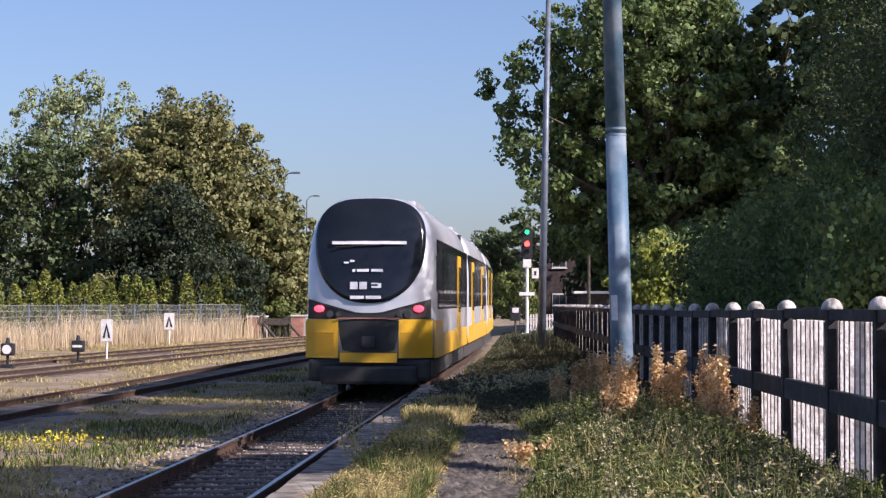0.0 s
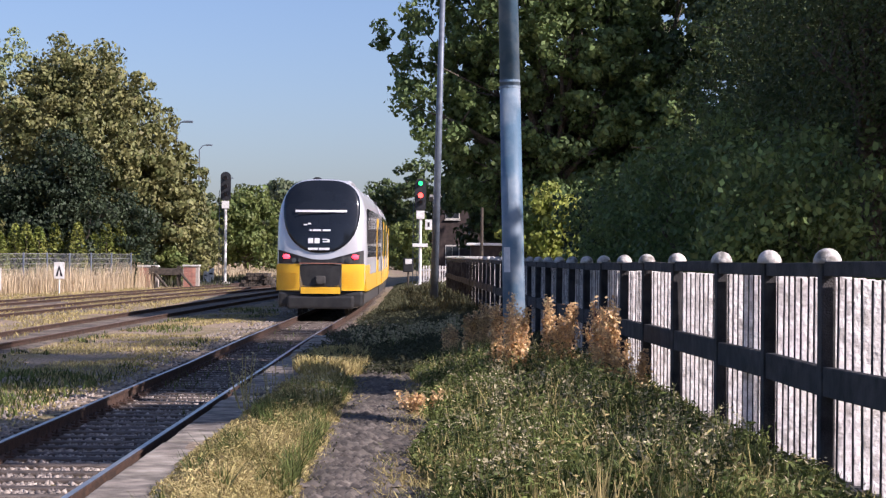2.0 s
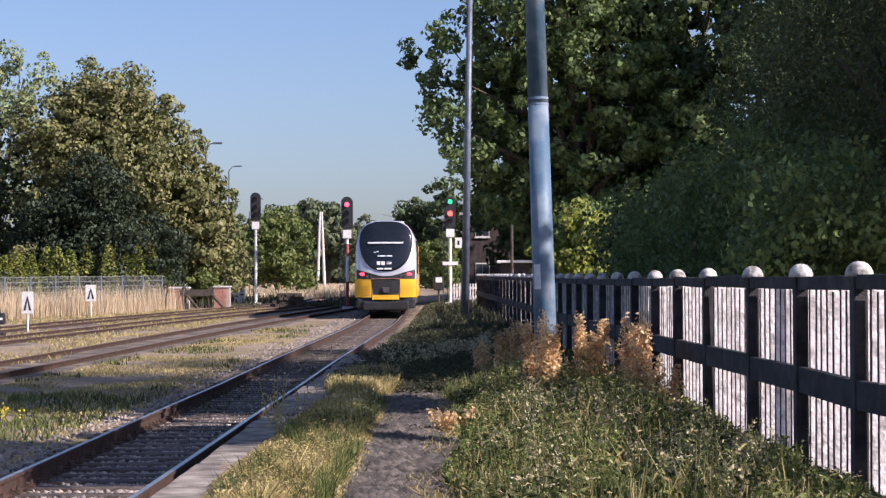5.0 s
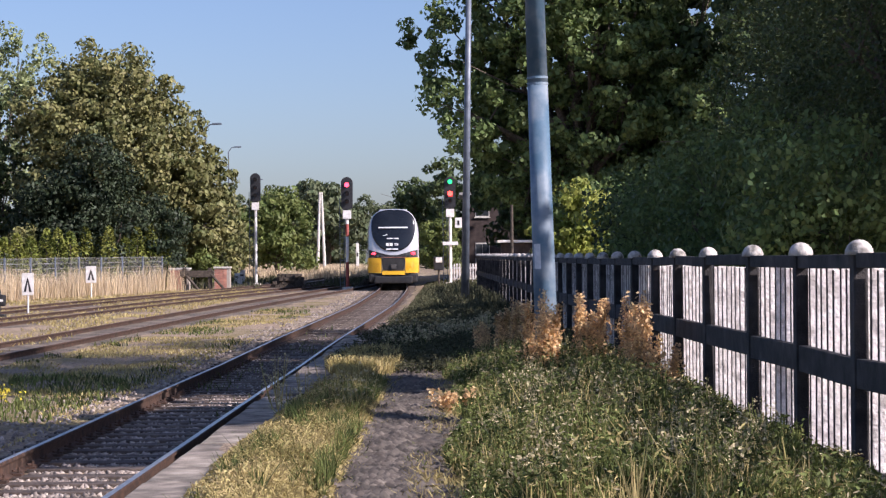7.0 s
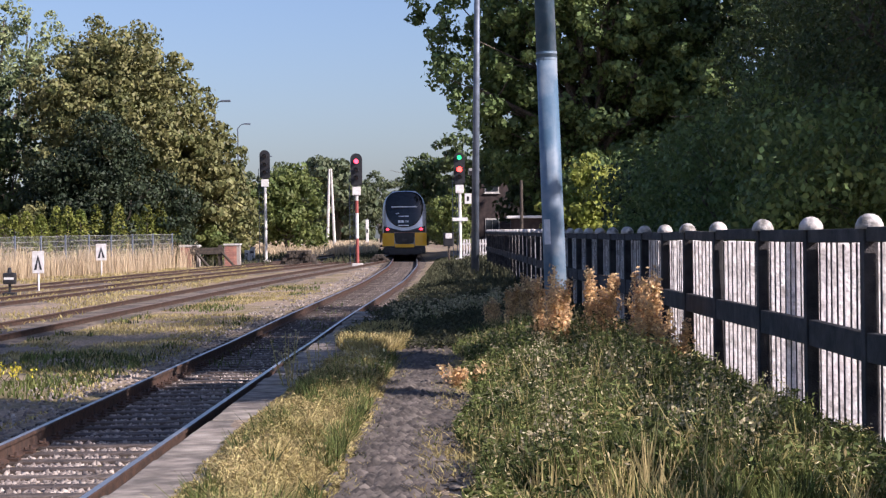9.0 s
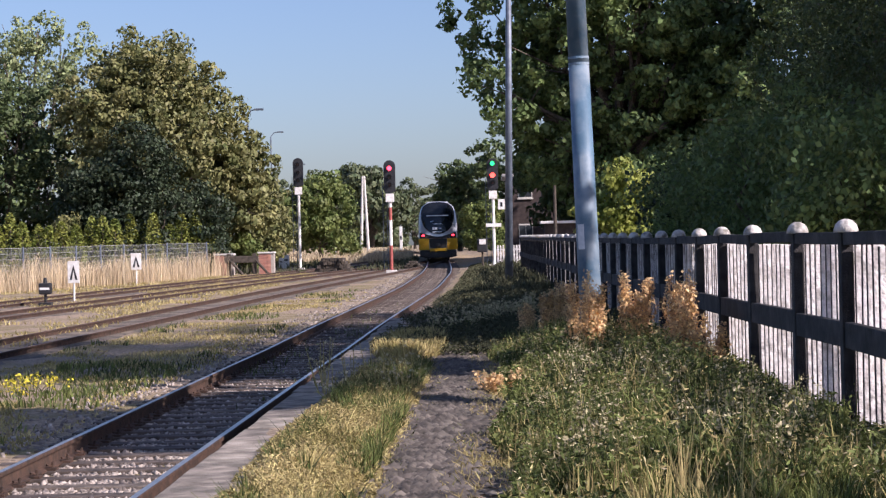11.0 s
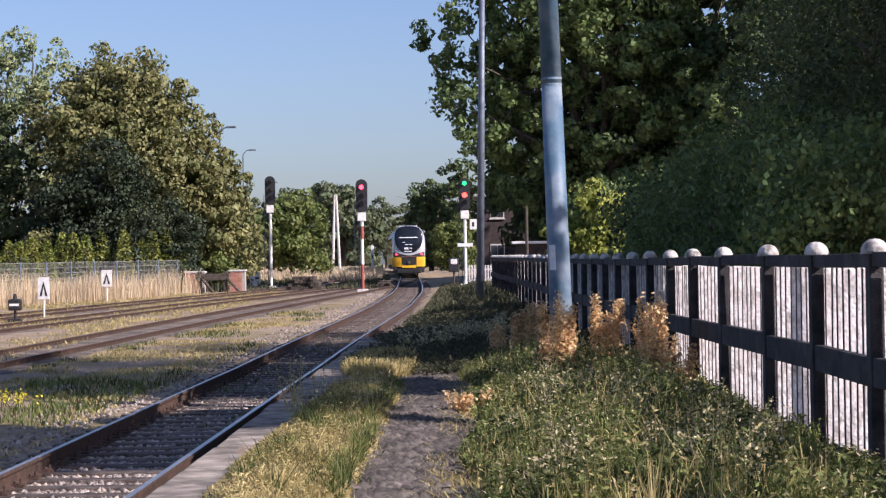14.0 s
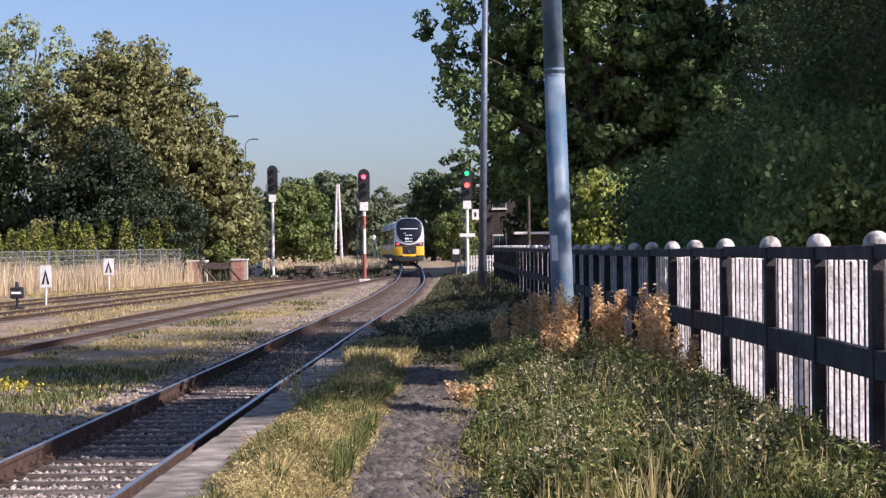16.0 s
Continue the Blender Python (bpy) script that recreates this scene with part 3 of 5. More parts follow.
    # emblem and numbers as plain bars
    for x0, x1, z0, z1 in ((-0.40, -0.24, 2.30, 2.46), (-0.20, -0.04, 2.30, 2.46), (0.06, 0.26, 2.33, 2.37), (0.20, 0.27, 2.33, 2.43), (0.05, 0.2, 2.41, 2.44)):
        part("emblem", face_box(x0, x1, z0, z1, 0.05, 0.01, 2), M["train_mark"], c, "white emblem shape")
    for x0, x1, z0, z1 in ((-0.40, -0.10, 2.09, 2.16), (-0.06, 0.27, 2.09, 2.16), (-0.36, -0.30, 2.68, 2.74), (-0.26, 0.0, 2.68, 2.74), (0.05, 0.30, 2.68, 2.74), (-0.55, -0.44, 2.86, 2.90), (-0.42, -0.32, 2.89, 2.94)):
        part("number_bar", face_box(x0, x1, z0, z1, 0.05, 0.01, 2), M["train_mark"], c, "white number bar")
    return t, coaches


train, coaches = make_train()


# ---- signals, poles and signs ----
def make_signal(at, height, lamps, label, stripes, group="colour-light signals"):
    s = empty("railway_signal", at, label, "railway signal", group)
    bm = B()
    box(bm, -0.3, 0.3, -0.3, 0.3, -0.3, 0.18, 0.03)
    part("footing", bm, M["concrete_pale"], s)
    foot = height - 1.95
    n = 6
    for i in range(n):
        bm = B()
        z0, z1 = 0.15 + (foot - 0.15) * i / n, 0.15 + (foot - 0.15) * (i + 1) / n
        tube(bm, (0, 0, z0), (0, 0, z1), 0.095, 0.095, 14)
        part("mast_section", bm, M["red"] if i in stripes else M["white"], s, "red mast section" if i in stripes else "white mast section")
    bm = B()
    tube(bm, (0, 0, foot), (0, 0, height - 0.2), 0.07, 0.07, 10)
    part("mast_top", bm, M["black"], s)
    bm = B()
    box(bm, -0.24, 0.24, -0.14, -0.11, foot - 0.42, foot + 0.06, 0.02)
    part("plate", bm, M["white"], s, "white enamel plate under the head")
    # oval background board
    bm = B()
    z0, z1, w = foot + 0.10, height, 0.33
    ring = []
    for i in range(28):
        a = 2 * math.pi * i / 28
        cz = (z1 - w) if math.sin(a) >= 0 else (z0 + w * 0.4)
        ring.append((w * math.cos(a), cz + w * math.sin(a) * (1 if math.sin(a) >= 0 else 0.4)))
    f = [bm.verts.new((x, -0.12, z)) for x, z in ring]
    b = [bm.verts.new((x, 0.12, z)) for x, z in ring]
    bm.faces.new(f)
    bm.faces.new(b[::-1])
    for i in range(28):
        bm.faces.new((f[i], b[i], b[(i + 1) % 28], f[(i + 1) % 28]))
    bmesh.ops.recalc_face_normals(bm, faces=bm.faces)
    head = part("signal_head", bm, M["black"], s, "black oval signal head")
    for z, mat, r in lamps:
        bm = B()
        tube(bm, (0, -0.16, height + z), (0, -0.11, height + z), r, r, 18)
        part("lamp", bm, M[mat], head, "signal lamp lens")
        bm = B()
        n = 12
        for i in range(n):
            a0, a1 = math.pi * (-0.1 + 1.2 * i / n), math.pi * (-0.1 + 1.2 * (i + 1) / n)
            q = [(0.15 * math.cos(a), d, height + z + 0.15 * math.sin(a)) for a, d in ((a0, -0.12), (a1, -0.12), (a1, -0.36), (a0, -0.36))]
            bm.faces.new([bm.verts.new(p) for p in q])
        h = part("hood", bm, M["black"], head)
        mo = h.modifiers.new("thick", "SOLIDIFY")
        mo.thickness = 0.012
    bm = B()
    for sx in (-0.42, -0.18):
        tube(bm, (sx, 0.14, 0.1), (sx, 0.14, height - 1.2), 0.022, 0.022, 6)
    for i in range(int((height - 1.6) / 0.32)):
        tube(bm, (-0.42, 0.14, 0.4 + i * 0.32), (-0.18, 0.14, 0.4 + i * 0.32), 0.014, 0.014, 6)
    part("ladder", bm, M["pole_grey"], s, "slim steel ladder behind the mast")
    return s


def z_at(x, y):
    return float(ground_z(x, y))


make_signal((-12.7, 124, z_at(-12.7, 124)), 7.3, ((-0.42, "sig_off", 0.12), (-0.95, "sig_off", 0.10), (-1.45, "sig_off", 0.10)), "unlit colour-light signal on a weathered white mast", ())
make_signal((-5.95, 108.7, z_at(-5.95, 108.7)), 6.4, ((-0.45, "sig_pink", 0.13), (-0.95, "sig_off", 0.10), (-1.40, "sig_off", 0.10)), "colour-light signal showing red on a red and white mast", (0, 1, 4))
sc = make_signal((-0.12, 112, z_at(-0.12, 112)), 6.35, ((-0.30, "sig_green", 0.13), (-0.98, "sig_red", 0.16), (-1.42, "sig_off", 0.09)), "colour-light signal with green and red lamps on a white mast", ())
bm = B()
box(bm, -0.45, 0.45, -0.16, -0.12, 2.35, 2.55, 0.01)
part("cross_arm", bm, M["white"], sc, "white horizontal cross board")
bm = B()
box(bm, 0.28, 0.68, -0.14, -0.11, 3.35, 3.95, 0.02)
part("side_plate", bm, M["white"], sc, "white plate with a dark mark")
bm = B()
box(bm, 0.42, 0.54, -0.15, -0.141, 3.52, 3.78)
part("side_mark", bm, M["black"], sc)


def make_dwarf_signal(at):
    s = empty("dwarf_signal", at, "small black dwarf signal box on a post beside the signal", "dwarf signal")
    bm = B()
    tube(bm, (0, 0, -0.2), (0, 0, 1.0), 0.06, 0.06, 10)
    part("post", bm, M["timber"], s)
    bm = B()
    box(bm, -0.3, 0.3, -0.15, 0.15, 0.95, 1.75, 0.06)
    h = part("housing", bm, M["black"], s)
    bm = B()
    box(bm, -0.18, 0.20, -0.19, -0.15, 1.40, 1.70, 0.03)
    part("face_plate", bm, M["white"], h, "pale face plate")


make_dwarf_signal((-0.80, 111, z_at(-0.80, 111)))

# near pole, leaning a little
near_pole = empty("utility_pole", (1.25, 25.4, 0.2), "tall blue-grey painted steel pole among brown weeds", "utility pole")
near_pole.rotation_euler = (0, radians(-1.5), 0)
bm = B()
tube(bm, (0, 0, -0.4), (0, 0, 4.0), 0.155, 0.135, 28)
tube(bm, (0, 0, 4.0), (0, 0, 11.0), 0.135, 0.10, 28)
part("shaft", bm, M["pole"], near_pole, smooth=True)
bm = B()
for z in (3.98, 4.06):
    tube(bm, (0, 0, z), (0, 0, z + 0.03), 0.139, 0.139, 24)
part("collar", bm, M["pole"], near_pole)
bm = B()
for i in range(5):
    a0, a1 = radians(212 + i * 8), radians(220 + i * 8)
    q = [bm.verts.new((0.149 * math.cos(a), 0.149 * math.sin(a), z)) for a, z in ((a0, 1.55), (a1, 1.55), (a1, 1.88), (a0, 1.88))]
    bm.faces.new(q)
part("sticker", bm, M["label"], near_pole, "pale rectangular sticker")

far_pole = empty("utility_pole", (0.47, 75, z_at(0.47, 75)), "tall slim grey steel pole beside the signals", "utility pole")
far_pole.rotation_euler = (0, radians(1.2), 0)
bm = B()
tube(bm, (0, 0, -0.3), (0, 0, 14.5), 0.16, 0.10, 18)
part("shaft", bm, M["pole_grey"], far_pole, smooth=True)

slim_post = empty("wooden_post", (3.1, 100, z_at(3.1, 100)), "thin dark wooden post behind the fence", "post")
bm = B()
tube(bm, (0, 0, -0.3), (0, 0, 4.4), 0.10, 0.08, 10)
part("shaft", bm, M["timber"], slim_post)


def make_street_lamp(x, y, h, arm, label):
    s = empty("street_lamp", (x, y, z_at(x, y)), label, "street lamp", "street lamps")
    bm = B()
    tube(bm, (0, 0, -0.2), (0, 0, h * 0.33), 0.13, 0.12, 12)
    part("base_shaft", bm, M["concrete_pale"], s, "pale lower shaft")
    bm = B()
    tube(bm, (0, 0, h * 0.33), (0, 0, h - 0.4), 0.08, 0.06, 12)
    tube(bm, (0, 0, h - 0.4), (arm * 0.5, 0, h - 0.05), 0.045, 0.04, 8)
    tube(bm, (arm * 0.5, 0, h - 0.05), (arm, 0, h), 0.04, 0.04, 8)
    part("shaft", bm, M["pole_grey"], s)
    bm = B()
    box(bm, arm - 0.05, arm + 0.55, -0.12, 0.12, h - 0.06, h + 0.07, 0.03)
    part("lamp_head", bm, M["pole_grey"], s)


make_street_lamp(-15.9, 124, 10.5, 0.5, "street lamp with a short arm behind the trees")
make_street_lamp(-20.0, 172, 11.6, 0.6, "distant grey street lamp with a short arm")
make_street_lamp(-24.0, 230, 11.0, 0.8, "far grey street lamp above the bushes")

a_pole = empty("utility_pole", (-13.0, 190, z_at(-13, 190)), "pale concrete A-frame utility pole", "utility pole")
for sx in (-0.38, 0.38):
    bm = B()
    tube(bm, (sx, 0, -0.3), (sx * 0.22, 0, 8.0), 0.16, 0.11, 10)
    part("leg", bm, M["concrete_pale"], a_pole)
bm = B()
tube(bm, (-0.2, 0, 4.2), (0.2, 0, 4.2), 0.06, 0.06, 8)
part("brace", bm, M["concrete_pale"], a_pole)


def make_sign(x, y, h, w, label):
    s = empty("track_sign", (x, y, z_at(x, y)), label, "railway sign", "white track signs")
    bm = B()
    tube(bm, (0, 0, -0.2), (0, 0, h), 0.035, 0.035, 8)
    part("post", bm, M["white"], s)
    bm = B()
    box(bm, -w / 2, w / 2, -0.06, -0.035, h - 0.82, h, 0.015)
    board = part("board", bm, M["white"], s)
    bm = B()
    for sx in (-1, 1):
        q = [(sx * w * 0.34, h - 0.70), (sx * w * 0.14, h - 0.70), (0, h - 0.32), (0, h - 0.14)]
        f = [bm.verts.new((px, -0.066, pz)) for px, pz in q]
        b = [bm.verts.new((px, -0.061, pz)) for px, pz in q]
        bm.faces.new(f)
        bm.faces.new(b[::-1])
        for i in range(4):
            bm.faces.new((f[i], b[i], b[(i + 1) % 4], f[(i + 1) % 4]))
    bmesh.ops.recalc_face_normals(bm, faces=bm.faces)
    part("chevron", bm, M["black"], board, "black pointed mark")


make_sign(-15.72, 71, 1.5, 0.44, "white track sign board with a black pointed mark")
make_sign(-17.9, 95, 1.55, 0.52, "smaller white track sign board near the wire fence")


def make_switch_lamp(x, y, dark):
    s = empty("switch_lantern", (x, y, z_at(x, y)), "black point lantern with a white bar" if dark else "black point lantern with a round white face", "switch lantern", "point lanterns")
    bm = B()
    box(bm, -0.22, 0.22, -0.18, 0.18, -0.1, 0.14, 0.02)
    tube(bm, (0, 0, 0.1), (0, 0, 0.42), 0.05, 0.05, 10)
    part("stand", bm, M["black"], s)
    bm = B()
    box(bm, -0.22, 0.22, -0.14, 0.14, 0.42, 0.82, 0.06)
    tube(bm, (0, 0, 0.8), (0, 0, 1.0), 0.09, 0.05, 10)
    h = part("lantern", bm, M["black"], s)
    bm = B()
    if dark:
        box(bm, -0.17, 0.17, -0.152, -0.141, 0.58, 0.66)
    else:
        tube(bm, (0, -0.16, 0.62), (0, -0.141, 0.62), 0.15, 0.15, 18)
    part("face", bm, M["white"], h, "white signal face")


make_switch_lamp(-16.9, 61.7, False)
make_switch_lamp(-15.66, 66.2, True)


def make_marker(x, y, h, w, label):
    s = empty("marker_post", (x, y, z_at(x, y)), label, "marker post", "small marker posts")
    bm = B()
    box(bm, -w / 2, w / 2, -0.08, 0.08, -0.2, h, 0.03)
    part("stone", bm, M["white"], s)
    bm = B()
    box(bm, -w * 0.3, w * 0.3, -0.088, -0.081, h * 0.55, h * 0.68)
    part("number_bar", bm, M["black"], s)


make_marker(-14.6, 133, 0.95, 0.42, "pale concrete marker post beside the sidings")
make_marker(-15.3, 136, 0.7, 0.3, "pale concrete marker post beside the sidings")
make_marker(-14.6, 172, 0.8, 0.6, "pale stone marker near the meadow")
make_marker(-9.4, 190, 2.9, 0.28, "slender white marker post beside the line")


def make_brick_stop(x, y, w, h, label):
    s = empty("buffer_pier", (x, y, z_at(x, y)), label, "brick pier", "brick piers")
    bm = B()
    box(bm, -w / 2 + 0.012, w / 2 - 0.012, -0.35, 0.35, -0.2, h - 0.03)
    part("core", bm, M["mortar"], s)
    bm = B()
    box(bm, -w / 2 - 0.04, w / 2 + 0.04, -0.42, 0.42, h - 0.02, h + 0.08, 0.02)
    part("coping", bm, M["concrete_pale"], s)
    return s, w, h


piers = [make_brick_stop(-16.05, 113, 1.15, 1.25, "low pinkish brick pier at the end of the siding"), make_brick_stop(-13.9, 116, 0.95, 1.25, "low brick pier beside a dark buffer stop")]
stop = empty("buffer_stop", (-14.9, 112, z_at(-14.9, 112)), "dark timber buffer stop with sloping braces", "buffer stop")
for sx in (-0.75, 0.75):
    bm = B()
    box(bm, sx - 0.12, sx + 0.12, -0.12, 0.12, -0.2, 1.3, 0.02)
    part("post", bm, M["timber"], stop)
    bm = B()
    tube(bm, (sx, -0.1, 1.0), (sx + 0.9, -0.4, 0.0), 0.08, 0.08, 8)
    part("brace", bm, M["timber"], stop)
bm = B()
box(bm, -1.0, 1.0, -0.2, -0.1, 0.75, 1.15, 0.03)
part("beam", bm, M["timber"], stop)


def make_mound(x, y, w, h, label):
    s = empty("sleeper_pile", (x, y, z_at(x, y)), label, "timber pile", "dark piles by the track")
    rng = np.random.default_rng(int(abs(x) * 10))
    rows_ = 4
    for i in range(rows_):
        for j in range(int(w / 0.27) - i):
            bm = B()
            cx_ = -w / 2 + 0.13 + i * 0.13 + j * 0.27
            z = i * h / rows_
            box(bm, cx_ - 0.12, cx_ + 0.12, -1.2 + rng.normal() * 0.1, 1.2, z, z + h / rows_ - 0.01, 0.015)
            part("sleeper", bm, M["timber"], s)


make_mound(-9.9, 117, 2.2, 0.85, "pile of old dark sleepers beside the tracks")
make_mound(-5.1, 121, 1.6, 0.5, "low pile of dark timbers near the signal")


# ---- buildings behind the fence ----
def make_house(x, y, w, d, h, label):
    s = empty("house", (x, y, z_at(x, y)), label, "house")
    bm = B()
    box(bm, 0, w, 0, d, -0.3, h)
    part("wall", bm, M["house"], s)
    bm = B()
    box(bm, -0.35, w + 0.35, -0.35, d + 0.35, h, h + 0.22, 0.03)
    part("roof", bm, M["roof"], s)
    for wx in (0.9, 3.4, 5.9):
        for wz in (1.0, 4.6):
            if wx + 1.1 > w:
                continue
            bm = B()
            box(bm, wx, wx + 1.1, -0.05, 0.02, wz, wz + 1.6, 0.01)
            win = part("window", bm, M["concrete_pale"], s, "pale window frame")
            for q in (0, 1):
                bm = B()
                box(bm, wx + 0.05 + q * 0.515, wx + 0.535 + q * 0.515, -0.062, -0.052, wz + 0.09, wz + 1.5)
                part("pane", bm, M["pane"], win)
            bm = B()
            box(bm, wx - 0.08, wx + 1.18, -0.14, 0.0, wz - 0.08, wz - 0.01)
            part("sill", bm, M["concrete_pale"], win)
    bm = B()
    box(bm, w * 0.6, w * 0.6 + 0.6, d * 0.4, d * 0.4 + 0.6, h + 0.2, h + 1.2, 0.02)
    part("chimney", bm, M["house"], s)


make_house(0.9, 150, 8.0, 9.0, 6.3, "brick two-storey house, tree shade put into its colour")
shed = empty("shed", (3.0, 118, z_at(3.0, 118)), "small dark shed with a pale roof edge behind the fence", "shed")
bm = B()
box(bm, 0, 2.4, 0, 2.6, -0.2, 2.5)
part("wall", bm, M["house"], shed)
bm = B()
box(bm, -0.25, 2.65, -0.35, 2.9, 2.5, 2.66, 0.02)
part("roof", bm, M["white"], shed, "pale sheet roof")


def make_picket_fence(x0, x1, y, label):
    s = empty("picket_fence", (0, y, z_at(x0, y)), label, "picket fence")
    n = int((x1 - x0) / 0.16)
    bm0 = B()
    box(bm0, -0.045, 0.045, -0.02, 0.02, 0.1, 1.25, 0.01)
    first = part("picket", bm0, M["white_paint"], s)
    first.location = (x0, 0, 0)
    for i in range(1, n):
        o = new("picket", first.data)
        o.parent = s
        o.location = (x0 + i * 0.16, 0, 0)
    for z in (0.35, 1.0):
        bm = B()
        box(bm, x0 - 0.1, x1, 0.025, 0.07, z - 0.05, z + 0.05)
        part("rail", bm, M["white_paint"], s)


make_picket_fence(0.1, 2.1, 114, "low whitewashed picket fence beside the shed")


# ---- long concrete fence ----
FENCE_X, BAY = 3.36, 2.44
POSTS = [7.0, 9.5, 11.95, 14.28, 16.43, 18.76, 21.6, 24.1, 26.35] + [26.35 + BAY * i for i in range(1, 32)]


def shade_front(ob):
    """The side towards the tracks carries shade in its colour, the rest whitewashed."""
    ob.data.materials.append(M["slat_shade"])
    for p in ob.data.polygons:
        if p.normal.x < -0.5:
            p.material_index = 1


def make_fence():
    f = empty("concrete_fence", (FENCE_X, 0, 0), "old concrete slat fence with whitewashed slats and rounded post caps", "fence")
    f.rotation_euler = (0, 0, 0.02)
    bm = B()
    box(bm, -0.115, -0.005, -0.075, 0.075, -0.3, 1.68, 0.015)
    post_me = part("post", bm, M["post_concrete"], f)
    # rounded cap: a low dome on the post
    bm = B()
    n, rings = 16, []
    for k in range(6):
        u = math.pi / 2 * k / 5
        rings.append([bm.verts.new((-0.055 + 0.108 * math.cos(u) ** 0.9 * math.cos(2 * math.pi * i / n), 0.115 * math.cos(u) ** 0.9 * math.sin(2 * math.pi * i / n), 1.66 + 0.115 * math.sin(u))) for i in range(n)])
    for p, q in zip(rings, rings[1:]):
        for i in range(n):
            bm.faces.new((p[i], p[(i + 1) % n], q[(i + 1) % n], q[i]))
    bm.faces.new(rings[0][::-1])
    bmesh.ops.remove_doubles(bm, verts=bm.verts, dist=0.002)
    bmesh.ops.recalc_face_normals(bm, faces=bm.faces)
    cap_me = part("cap", bm, M["cap"], f, "rounded limewashed cap", True)
    bm = B()
    box(bm, -0.10, -0.02, -BAY / 2 + 0.08, BAY / 2 - 0.08, 1.56, 1.67, 0.01)
    top_me = part("top_rail", bm, M["post_concrete"], f)
    bm = B()
    box(bm, -0.10, -0.02, -BAY / 2 + 0.08, BAY / 2 - 0.08, 0.68, 0.90, 0.01)
    mid_me = part("middle_rail", bm, M["post_concrete"], f)
    bm = B()
    box(bm, -0.12, 0.06, -BAY / 2 + 0.08, BAY / 2 - 0.08, -0.2, 0.08, 0.01)
    base_me = part("base_board", bm, M["post_concrete"], f)
    bm = B()
    box(bm, -0.018, 0.075, -0.033, 0.033, 0.06, 1.56, 0.008)
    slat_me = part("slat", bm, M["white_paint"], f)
    shade_front(slat_me)
    rng = np.random.default_rng(3)
    originals = (post_me, cap_me, top_me, mid_me, base_me, slat_me)
    used = {o: False for o in originals}

    def put(o, y, z=0.0, tilt=0.0, long=1.0, lean=0.0):
        if not used[o]:
            used[o] = True
            c = o
        else:
            c = new(o.name.split(".")[0], o.data)
            c.parent = f
            if "label" in o:
                c["label"] = o["label"]
        c.location = (0, y, z)
        c.rotation_euler = (tilt, lean, 0)
        c.scale = (1, long, 1)

    slats = 0
    far = []
    for y, y_next in zip(POSTS, POSTS[1:]):
        bay = y_next - y
        z = 0.22 + float(rise(y)) * 0.6
        put(post_me, y, z, rng.normal() * 0.004)
        put(cap_me, y, z)
        yc = y + bay / 2
        for o in (top_me, mid_me, base_me):
            put(o, yc, z + rng.normal() * 0.008, rng.normal() * 0.004, (bay - 0.16) / (BAY - 0.16))
        ns = 9 if bay < 2.6 else 10
        for k in range(ns):
            ys = y + 0.15 + k * (bay - 0.30) / (ns - 1) + rng.normal() * 0.006
            if 12 < ys < 62 and slats < 300:
                put(slat_me, ys, z - 0.005 + rng.normal() * 0.006, rng.normal() * 0.009, 0.90 + 0.22 * rng.random(), rng.normal() * 0.004)
                slats += 1
            elif ys >= 12:
                far.append((ys, z))
    bm = B()
    for ys, z in far:
        box(bm, -0.018, 0.075, ys - 0.033, ys + 0.033, z + 0.06, z + 1.56)
    shade_front(tagged(part("slat_run", bm, M["white_paint"], f), kind="stuff"))


make_fence()


# ---- wire fence on the far side ----
def make_wire_fence():
    f = empty("wire_fence", (0, 0, 0), "grey wire mesh fence on slim posts behind tall dry grass", "fence")
    line = [(-16.8, 111), (-24.0, 86), (-37, 40)]
    pts = []
    for (xa, ya), (xb, yb) in zip(line, line[1:]):
        n = int(math.hypot(xb - xa, yb - ya) / 2.4)
        for i in range(n):
            pts.append((xa + (xb - xa) * i / n, ya + (yb - ya) * i / n))
    H = 1.95
    rng = np.random.default_rng(8)
    v, fc = [], []

    def bar(p, q, r):
        k = len(v)
        for dx, dy in ((-r, 0), (r * 0.5, r), (r * 0.5, -r)):
            v.append((p[0] + dx, p[1] + dy, p[2]))
        for dx, dy in ((-r, 0), (r * 0.5, r), (r * 0.5, -r)):
            v.append((q[0] + dx, q[1] + dy, q[2]))
        fc.extend([(k, k + 1, k + 4, k + 3), (k + 1, k + 2, k + 5, k + 4), (k + 2, k, k + 3, k + 5)])

    for i, (x, y) in enumerate(pts):
        z = z_at(x, y)
        bm = B()
        tube(bm, (x, y, z - 0.2), (x, y, z + H + 0.06), 0.05, 0.05, 8)
        part("post", bm, M["pole_grey"], f)
        if i + 1 < len(pts):
            x2, y2 = pts[i + 1]
            z2 = z_at(x2, y2)
            m = 22
            for j in range(m):
                a, b = j / m, (j + 1.0) / m
                bar((x + (x2 - x) * a, y + (y2 - y) * a, z + 0.05), (x + (x2 - x) * a, y + (y2 - y) * a, z + H), 0.011)
            for zz in np.linspace(0.1, H, 8):
                k = len(v)
                v.extend([(x, y, z + zz - 0.009), (x, y, z + zz + 0.009), (x2, y2, z2 + zz + 0.009), (x2, y2, z2 + zz - 0.009)])
                fc.append((k, k + 1, k + 2, k + 3))
    tagged(raw("wire_mesh", v, fc, M["mesh_wire"], f), kind="stuff")


make_wire_fence()

# ---- trees ----
R = np.random.default_rng(11)


